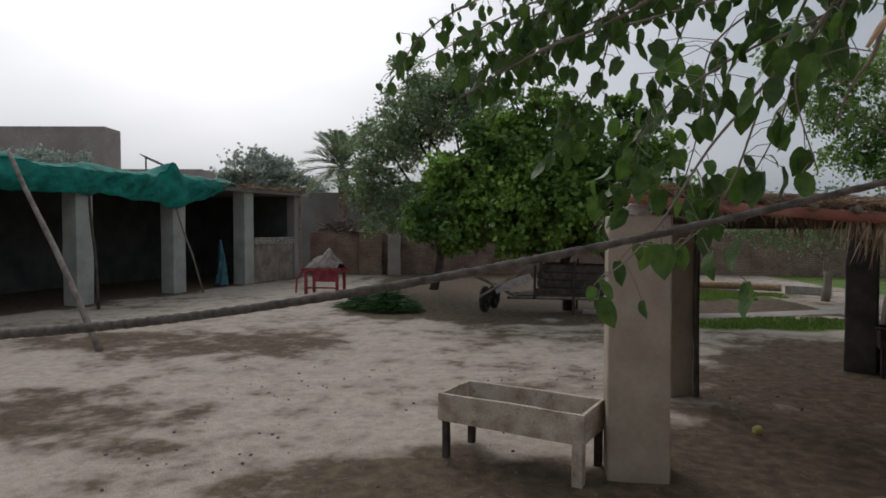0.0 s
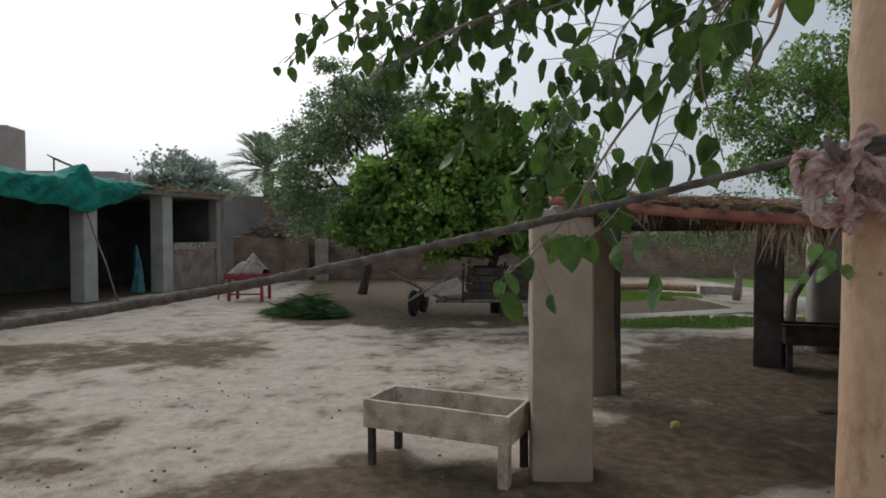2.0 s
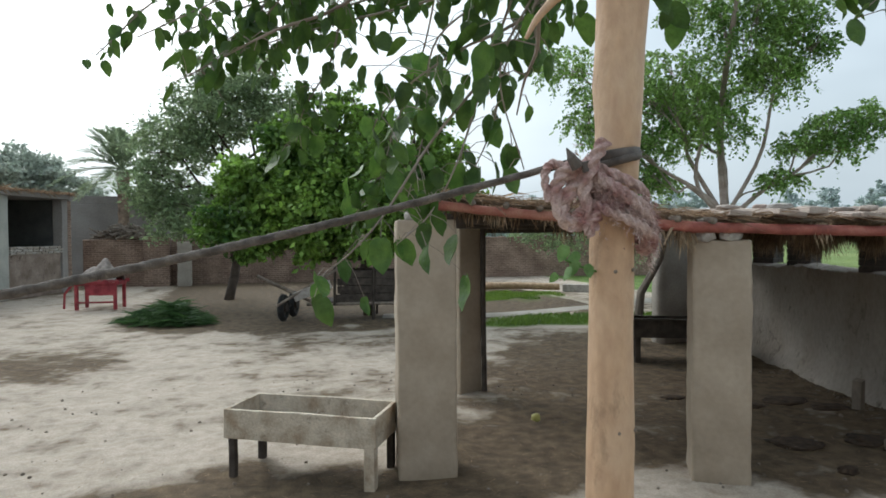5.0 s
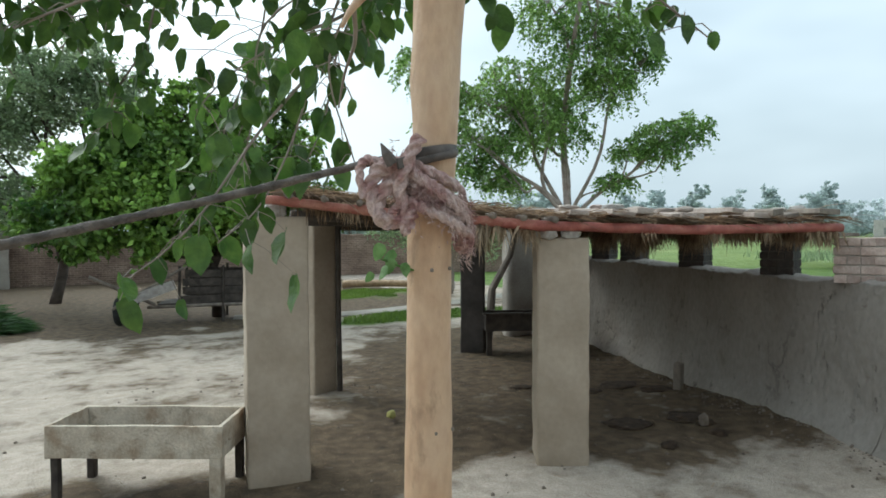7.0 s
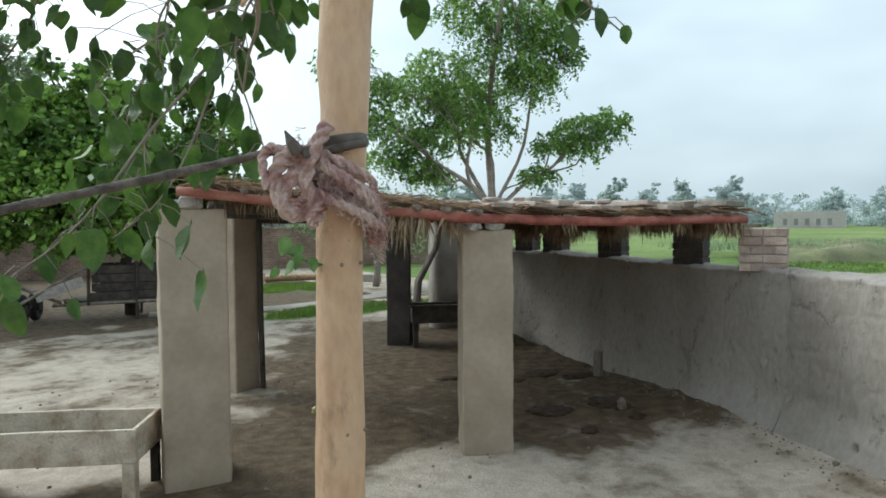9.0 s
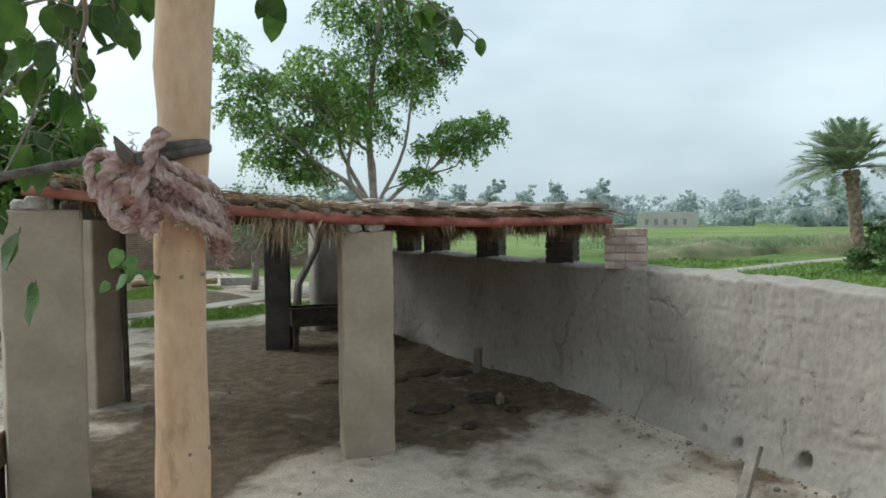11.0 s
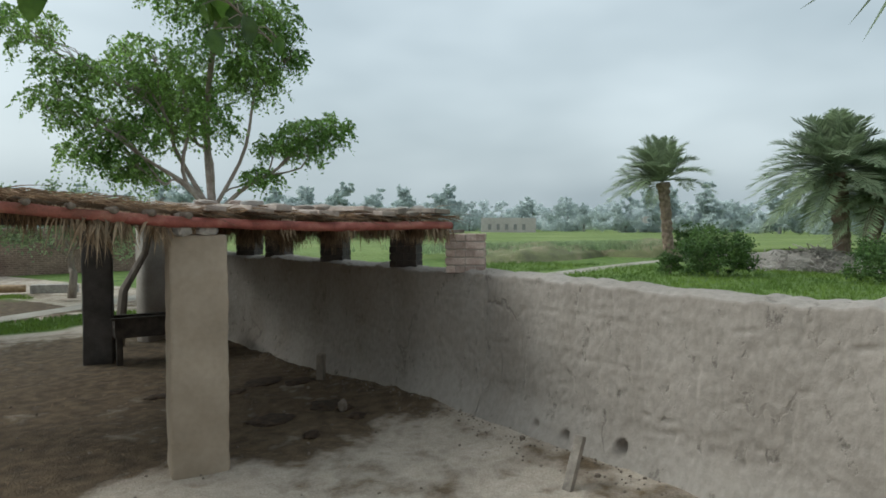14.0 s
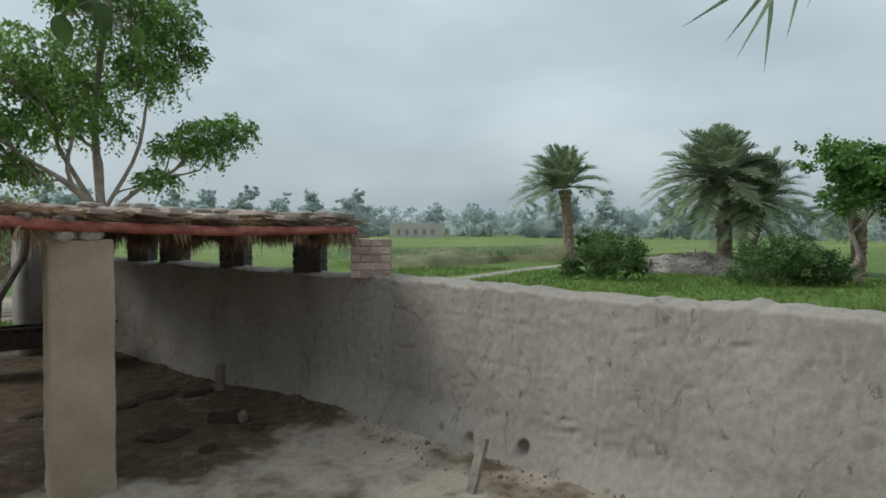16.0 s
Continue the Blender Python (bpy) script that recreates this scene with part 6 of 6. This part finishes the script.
def neem_tree():
    """A tree that forks low into bare, radiating limbs, each ending in separate drooping masses of leaves."""
    rng = np.random.default_rng(33)
    base = Vector((10.02, 11.94, 0))
    t = thing("neem_tree", base, "airy neem tree with bare pale limbs behind the thatched roof", "tree")
    bm = bmesh.new()
    fork = base + Vector((0.03, -0.02, 2.35))
    limb(bm, base - Vector((0, 0, 0.05)), fork, 0.15, 0.12, rng, 0, 9, 10, 0.02)
    limbs = {      # end point, radius, leaf masses (offset from the end, radii)
        "leader": ((10.45, 11.6, 8.3), 0.10, (((-0.6, 0.5, -1.3), (1.0, 0.9, 0.55)), ((0.5, -0.4, -1.6), (0.7, 0.7, 0.5)), ((-0.1, 0.1, -2.3), (0.8, 0.8, 0.55)), ((-1.2, 0.9, 0.0), (0.9, 0.9, 0.5)), ((0.4, -0.3, 0.3), (0.9, 0.9, 0.5)), ((0.3, -0.3, -3.0), (0.6, 0.6, 0.45)))),
        "upper_left": ((8.6, 12.9, 5.7), 0.06, (((0.5, -0.3, -0.1), (0.85, 0.8, 0.42)), ((0.0, 0.1, -0.6), (0.8, 0.8, 0.4)), ((-1.5, 0.9, 0.2), (0.6, 0.6, 0.4)), ((-0.9, 0.5, -0.5), (0.5, 0.5, 0.32)))),
        "left": ((8.0, 13.2, 4.3), 0.065, (((0.2, -0.1, -0.1), (0.75, 0.7, 0.36)), ((-0.5, 0.3, 0.3), (0.5, 0.5, 0.32)), ((0.1, 0.2, -0.75), (0.5, 0.5, 0.26)), ((1.0, -0.4, -0.3), (0.75, 0.7, 0.36)))),
        "low_left": ((8.7, 12.7, 3.6), 0.04, (((-0.1, 0.3, -0.2), (0.5, 0.5, 0.25)), ((0.4, 0.4, -0.45), (0.45, 0.5, 0.22)))),
        "inner": ((9.7, 12.5, 5.1), 0.06, (((-0.1, 0.3, -0.2), (0.8, 0.8, 0.5)), ((0.3, -0.6, -0.8), (0.6, 0.6, 0.38)))),
        "right": ((11.7, 10.5, 4.1), 0.06, (((-0.1, 0.1, 0.05), (0.6, 0.6, 0.30)), ((0.35, -0.35, 0.2), (0.42, 0.42, 0.26)), ((-0.55, 0.5, -0.25), (0.42, 0.5, 0.24)), ((0.0, 0.0, -0.30), (0.5, 0.5, 0.2)))),
        "upper_right": ((11.3, 10.9, 6.3), 0.05, (((-0.3, 0.2, 0.1), (0.55, 0.5, 0.32)), ((-0.5, 0.4, -0.9), (0.55, 0.5, 0.34)), ((0.1, -0.1, -0.45), (0.3, 0.3, 0.22)))),
        "far_side": ((10.6, 13.1, 5.2), 0.06, (((0.0, 0.2, 0.0), (0.8, 0.8, 0.45)), ((-0.6, 0.2, -0.7), (0.6, 0.6, 0.35)))),
        "low_right": ((10.9, 11.3, 3.15), 0.03, (((0.1, 0.1, 0.0), (0.4, 0.4, 0.2)),)),
    }
    centres = []
    for end, r, masses in limbs.values():
        root = fork - Vector((0, 0, 0.25 * rng.random()))
        p = limb(bm, root, end, r, r * 0.3, rng, 0.10, 12, 7, 0.07)
        for off, rad in masses:
            c = Vector(end) + Vector(off)
            q = limb(bm, p[rng.integers(6, 11)], c, r * 0.42, 0.012, rng, 0.05, 7, 5, 0.06)
            for _ in range(9):
                d = Vector(rng.normal(size=3)).normalized()
                limb(bm, q[rng.integers(3, 6)], c + Vector((d.x * rad[0], d.y * rad[1], d.z * rad[2])), 0.011, 0.004, rng, 0.03, 5, 4)
            volume = rad[0] * rad[1] * rad[2]
            sprays = int(60 + 420 * volume)
            d = rng.normal(size=(sprays, 3))
            d /= np.linalg.norm(d, axis=1)[:, None]
            root_pts = np.array(c) + d * (0.35 + 0.75 * rng.random(sprays) ** 0.6)[:, None] * np.array(rad)
            k = 15      # leaflets along each drooping spray
            out = d * np.array([1, 1, 0.25]) + rng.normal(size=(sprays, 3)) * 0.5
            out /= np.linalg.norm(out, axis=1)[:, None]
            u = np.linspace(0, 1, k)[None, :, None]
            length = rng.uniform(0.18, 0.42, size=(sprays, 1, 1))
            pts = root_pts[:, None] + out[:, None] * u * length * 0.8 + np.array([0, 0, -1.0]) * u ** 1.7 * length * 0.8
            centres.append((pts + rng.normal(size=pts.shape) * 0.014).reshape(-1, 3))
    part("trunk", bm, M_NEEMBARK, t, smooth=True)
    v, f = leaf_quads(rng, np.concatenate(centres), 0.105, droop=0.8, width=0.24)
    raw("crown", v, f, M_LEAF_NEEM, t)


neem_tree()
tree("thicket_tree", (9.9, 17.5, 0), 1.2, [((9.4, 17.5, 2.2), (1.3, 1.0, 0.9)), ((11.2, 17.2, 2.0), (1.1, 1.0, 0.8)), ((8.2, 18.2, 2.3), (0.9, 0.9, 0.7))], 7000, 0.12, M_LEAF_PALE,
     "low grey-green thicket behind the shelter", 34, 0.09, 0.3, width=0.3)
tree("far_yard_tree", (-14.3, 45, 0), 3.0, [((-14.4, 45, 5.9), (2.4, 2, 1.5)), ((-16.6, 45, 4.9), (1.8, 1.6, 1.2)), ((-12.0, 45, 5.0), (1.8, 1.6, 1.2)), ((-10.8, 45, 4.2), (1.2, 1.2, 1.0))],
     9000, 0.28, M_LEAF_HAZY, "rounded grey-green tree far behind the shed", 35, 0.25, 0.3)
tree("roof_side_bush", (-19.5, 31.0, 0), 2.8, [((-20.5, 31, 5.0), (2.2, 1.2, 0.8)), ((-22.5, 31, 5.2), (1.6, 1.2, 0.7))], 5000, 0.2, M_LEAF_HAZY, "bushy tree in front of the brown house", 36, 0.15, 0.2)
palm((-5.3, 28.6, 0), 4.6, 20, 2.4, 0.5, 41, "small date palm behind the brick wall", 0.2, wind=(-0.25, 0, 0))

# ---- beyond the mud wall ----
palm((42.0, 8.9, 0), 4.7, 40, 3.6, 0.75, 42, "date palm with a wind-swept crown beside the field", 0.31, (-0.1, 0.35), (0, 0.36, 0.18), -0.25, "palms by the field")
palm((33.4, -0.3, 0), 4.3, 58, 3.5, 0.7, 43, "date palm of a dense clump behind dry brush", 0.32, (0.2, 0.3), (0, 0.30, 0.32), -0.95, "palms by the field")
palm((34.2, -1.2, 0), 3.4, 44, 3.2, 0.7, 44, "date palm of a dense clump behind dry brush", 0.32, (0.2, -0.5), (0, 0.22, 0.3), -0.9, "palms by the field")
palm((34.5, -5.8, 0), 3.0, 22, 2.4, 0.6, 45, "low date palm half hidden by bushes", 0.3, (0, 0), (0, 0.1, 0), -0.3, "palms by the field")
tree("roadside_tree", (29.4, -5.1, 0), 2.0, [((29.2, -4.0, 4.9), (1.0, 1.1, 0.8)), ((29.4, -5.2, 4.3), (1.2, 1.3, 0.9)), ((29.5, -6.2, 3.6), (1.2, 1.3, 0.9)), ((29.2, -4.4, 3.4), (0.9, 0.9, 0.6)), ((29.3, -6.0, 4.9), (0.8, 0.9, 0.6))],
     11000, 0.2, M_LEAF_FRESH, "leafy green roadside tree with a leaning trunk", 46, 0.11, 0.2, lean=(-0.1, 0.5), droop=0.6, width=0.3)


def bush(base, r, h, n, leaf, mat, label, seed):
    x, y, _ = base
    return tree("bush", base, h * 0.25, [((x, y, h * 0.55), (r, r, h * 0.42)), ((x + r * 0.5, y - r * 0.55, h * 0.42), (r * 0.6, r * 0.6, h * 0.34)), ((x - r * 0.4, y + r * 0.6, h * 0.4), (r * 0.6, r * 0.6, h * 0.32))],
                n, leaf, mat, label, seed, 0.05, 0.2, droop=0.2, width=0.3)


bush((27.2, 3.9, 0), 1.15, 2.0, 8000, 0.13, M_LEAF_BUSH, "dark green bush on the meadow edge", 51)
bush((27.0, 5.6, 0), 0.4, 1.0, 1500, 0.12, M_LEAF_BUSH, "small dark bush beside the palm", 52)
bush((27.2, -2.0, 0), 1.4, 1.7, 9000, 0.13, M_LEAF_BUSH, "dense dark green bush in front of dry brush", 53)
bush((27.6, -3.6, 0), 0.9, 1.2, 4500, 0.13, M_LEAF_BUSH, "dense dark green bush under the tree", 54)
bush((44.0, 8.0, 0), 0.8, 2.2, 2500, 0.2, M_LEAF_BUSH, "dark bush beside the palm trunk", 55)
stick_pile("brush_mound", (33.0, 0.8, -0.02), (1.5, 2.6, 1.2), 700, 0.025, material("dry_brush", (0.22, 0.20, 0.18), (0.40, 0.37, 0.34), 4, 0.95, 0.3, 30), "mound of pale dry thorn brush", "brush pile", 61)


def mound(name, base, size, mat, label, category, seed):
    verts, faces = [], []
    for i in range(41):
        for j in range(41):
            x, y = i / 20 - 1, j / 20 - 1
            h = max(0.0, 1 - x * x - y * y) ** 0.4 * (1 + 0.35 * noise.noise((x * 3, y * 3, seed))) - 0.04
            verts.append((x * size[0], y * size[1], h * size[2]))
    for i in range(40):
        for j in range(40):
            a = i * 41 + j
            faces.append((a, a + 41, a + 42, a + 1))
    ob = raw(name, verts, faces, mat, smooth=True)
    ob.location = base
    return tagged(ob, label, category, kind="structure")


M_BANK = material("dry_grass_bank", (0.13, 0.13, 0.07), (0.28, 0.24, 0.15), 0.7, 0.95, 0.8, 9, third=(0.17, 0.18, 0.08), dist=0.08)
mound("earth_mound", (33.4, 0.8, 0), (1.4, 3.2, 0.9), material("pale_brush_heap", (0.24, 0.215, 0.19), (0.40, 0.37, 0.335), 1.5, 0.95, 0.9, 14, dist=0.1), "pale heap of earth and dry brush", "mound", 1)
mound("field_bank", (38, 16.0, 0), (8, 3.6, 0.85), M_BANK, "low dry grassy bank at the field edge", "bank", 2)
mound("field_bank", (47, 11.0, 0), (7, 3.6, 0.95), M_BANK, "low dry grassy bank at the field edge", "bank", 3)


def meadow():
    rng = np.random.default_rng(70)
    pts = []
    while len(pts) < 15000:
        x, y = 6 + 26 * rng.random() ** 1.2, rng.uniform(-11, 15)
        if x > wall_x(y) + 0.75 and soil(x, y)[1] > 0.45 and abs(y - (10.2 - 0.1 * (x - 22))) > 0.55:
            pts.append((x, y))
    v, f = tufts(rng, np.array(pts), 0.16, 0.02)
    tagged(raw("meadow_grass", v, f, M_GRASS), "short green meadow grass beyond the mud wall", "grass", kind="stuff")
    pts = []
    while len(pts) < 3500:
        x, y = rng.uniform(3, 12), rng.uniform(11.6, 21)
        if soil(x, y)[1] > 0.45:
            pts.append((x, y))
    v, f = tufts(rng, np.array(pts), 0.07, 0.02)
    tagged(raw("yard_grass", v, f, M_GRASS), "thin green grass patches behind the shelter", "grass", kind="stuff")


meadow()


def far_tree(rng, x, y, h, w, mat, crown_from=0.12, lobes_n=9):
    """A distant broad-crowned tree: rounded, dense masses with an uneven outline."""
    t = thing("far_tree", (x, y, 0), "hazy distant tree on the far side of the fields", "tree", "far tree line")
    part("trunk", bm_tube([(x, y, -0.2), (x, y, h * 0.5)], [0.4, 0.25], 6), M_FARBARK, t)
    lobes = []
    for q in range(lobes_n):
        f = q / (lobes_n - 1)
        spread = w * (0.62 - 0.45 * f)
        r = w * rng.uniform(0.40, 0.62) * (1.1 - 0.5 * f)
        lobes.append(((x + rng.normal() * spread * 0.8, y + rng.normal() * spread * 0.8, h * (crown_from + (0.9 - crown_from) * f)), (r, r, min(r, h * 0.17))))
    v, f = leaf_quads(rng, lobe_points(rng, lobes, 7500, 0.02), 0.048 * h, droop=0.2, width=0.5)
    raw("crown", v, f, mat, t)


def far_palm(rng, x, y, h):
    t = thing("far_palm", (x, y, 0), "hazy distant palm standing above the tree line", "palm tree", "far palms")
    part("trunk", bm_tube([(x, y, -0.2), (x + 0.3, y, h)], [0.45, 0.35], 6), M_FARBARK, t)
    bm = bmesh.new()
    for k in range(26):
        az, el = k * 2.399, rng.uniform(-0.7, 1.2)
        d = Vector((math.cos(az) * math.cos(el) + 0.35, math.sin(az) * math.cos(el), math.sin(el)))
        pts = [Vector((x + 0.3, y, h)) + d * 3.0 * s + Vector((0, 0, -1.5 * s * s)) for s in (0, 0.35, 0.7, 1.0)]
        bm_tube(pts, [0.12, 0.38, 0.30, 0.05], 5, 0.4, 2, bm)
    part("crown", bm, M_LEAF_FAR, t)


# paler again, as the colour carries more haze for the belt behind
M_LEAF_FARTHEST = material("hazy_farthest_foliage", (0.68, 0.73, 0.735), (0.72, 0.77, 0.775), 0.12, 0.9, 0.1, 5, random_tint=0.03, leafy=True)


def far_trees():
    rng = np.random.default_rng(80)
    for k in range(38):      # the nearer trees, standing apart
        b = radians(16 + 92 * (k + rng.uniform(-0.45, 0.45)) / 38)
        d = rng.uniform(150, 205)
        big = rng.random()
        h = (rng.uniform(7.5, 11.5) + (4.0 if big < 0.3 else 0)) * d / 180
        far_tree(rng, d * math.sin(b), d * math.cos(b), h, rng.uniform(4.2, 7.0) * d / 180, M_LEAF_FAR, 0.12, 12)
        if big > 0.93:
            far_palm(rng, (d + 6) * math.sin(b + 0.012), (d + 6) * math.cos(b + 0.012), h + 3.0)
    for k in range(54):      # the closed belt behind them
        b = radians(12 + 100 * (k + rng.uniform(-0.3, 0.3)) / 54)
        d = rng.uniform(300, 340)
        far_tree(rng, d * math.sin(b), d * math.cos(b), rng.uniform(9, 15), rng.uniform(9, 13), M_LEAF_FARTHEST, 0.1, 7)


far_trees()
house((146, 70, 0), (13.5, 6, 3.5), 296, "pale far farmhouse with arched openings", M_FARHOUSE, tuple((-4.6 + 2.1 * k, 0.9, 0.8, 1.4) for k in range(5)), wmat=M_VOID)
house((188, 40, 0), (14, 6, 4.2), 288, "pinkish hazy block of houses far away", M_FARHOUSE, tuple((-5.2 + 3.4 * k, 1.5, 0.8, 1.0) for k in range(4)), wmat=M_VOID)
near_palm = palm((2.9, -3.2, 0), 4.2, 9, 2.0, 0.45, 47, "date palm whose frond reaches over the mud wall", 0.2, (0.2, 0.6), (0, 0, 0.1), 0.1, south_only=True)


def drooping_frond():
    """A long dry frond whose end hangs in a fan of narrow leaflets."""
    pts = curve_points([(3.12, -2.55, 4.25), (3.3, -1.7, 4.2), (3.5, -0.8, 3.6), (3.54, -0.12, 2.97)], 16)
    bm = bm_tube(pts, [0.022 * (1 - 0.8 * i / 15) for i in range(16)], 6)
    rng = random.Random(8)
    for k in range(26):
        s = 0.45 + 0.55 * k / 25
        f = s * 15
        p = Vector(pts[min(14, int(f))]).lerp(Vector(pts[min(15, int(f) + 1)]), f - int(f))
        q = Vector((-0.42 + rng.uniform(-0.15, 0.15), 0.85 - 0.85 * ((k * 7) % 10) / 9, -0.55 - 0.4 * ((k * 7) % 10) / 9)).normalized()
        tip = p + q * rng.uniform(0.46, 0.60)
        side = q.cross(Vector((0.8, 0.5, 0.2))).normalized() * 0.012
        fold = q.cross(side).normalized() * 0.006
        a, b, c, e, g = (bm.verts.new(co) for co in (p, p.lerp(tip, 0.4) + side, p.lerp(tip, 0.4) + fold, p.lerp(tip, 0.4) - side, tip))
        for face in ((a, b, c), (a, c, e), (b, g, c), (c, g, e)):
            bm.faces.new(face)
    return bm


part("frond", drooping_frond(), M_LEAF_PALM, near_palm)


def bank_grass():
    rng = np.random.default_rng(71)
    pts = []
    for _ in range(2600):
        s = rng.random()
        pts.append((31 + 17 * s + rng.normal() * 1.6, 19.5 - 9.0 * s + rng.normal() * 1.3))
    v, f = tufts(rng, np.array(pts), 0.5, 0.05, 0.45)
    tagged(raw("bank_grass", v, f, M_LEAF_PALE), "rough tall grass on the field bank", "grass", kind="stuff")


bank_grass()
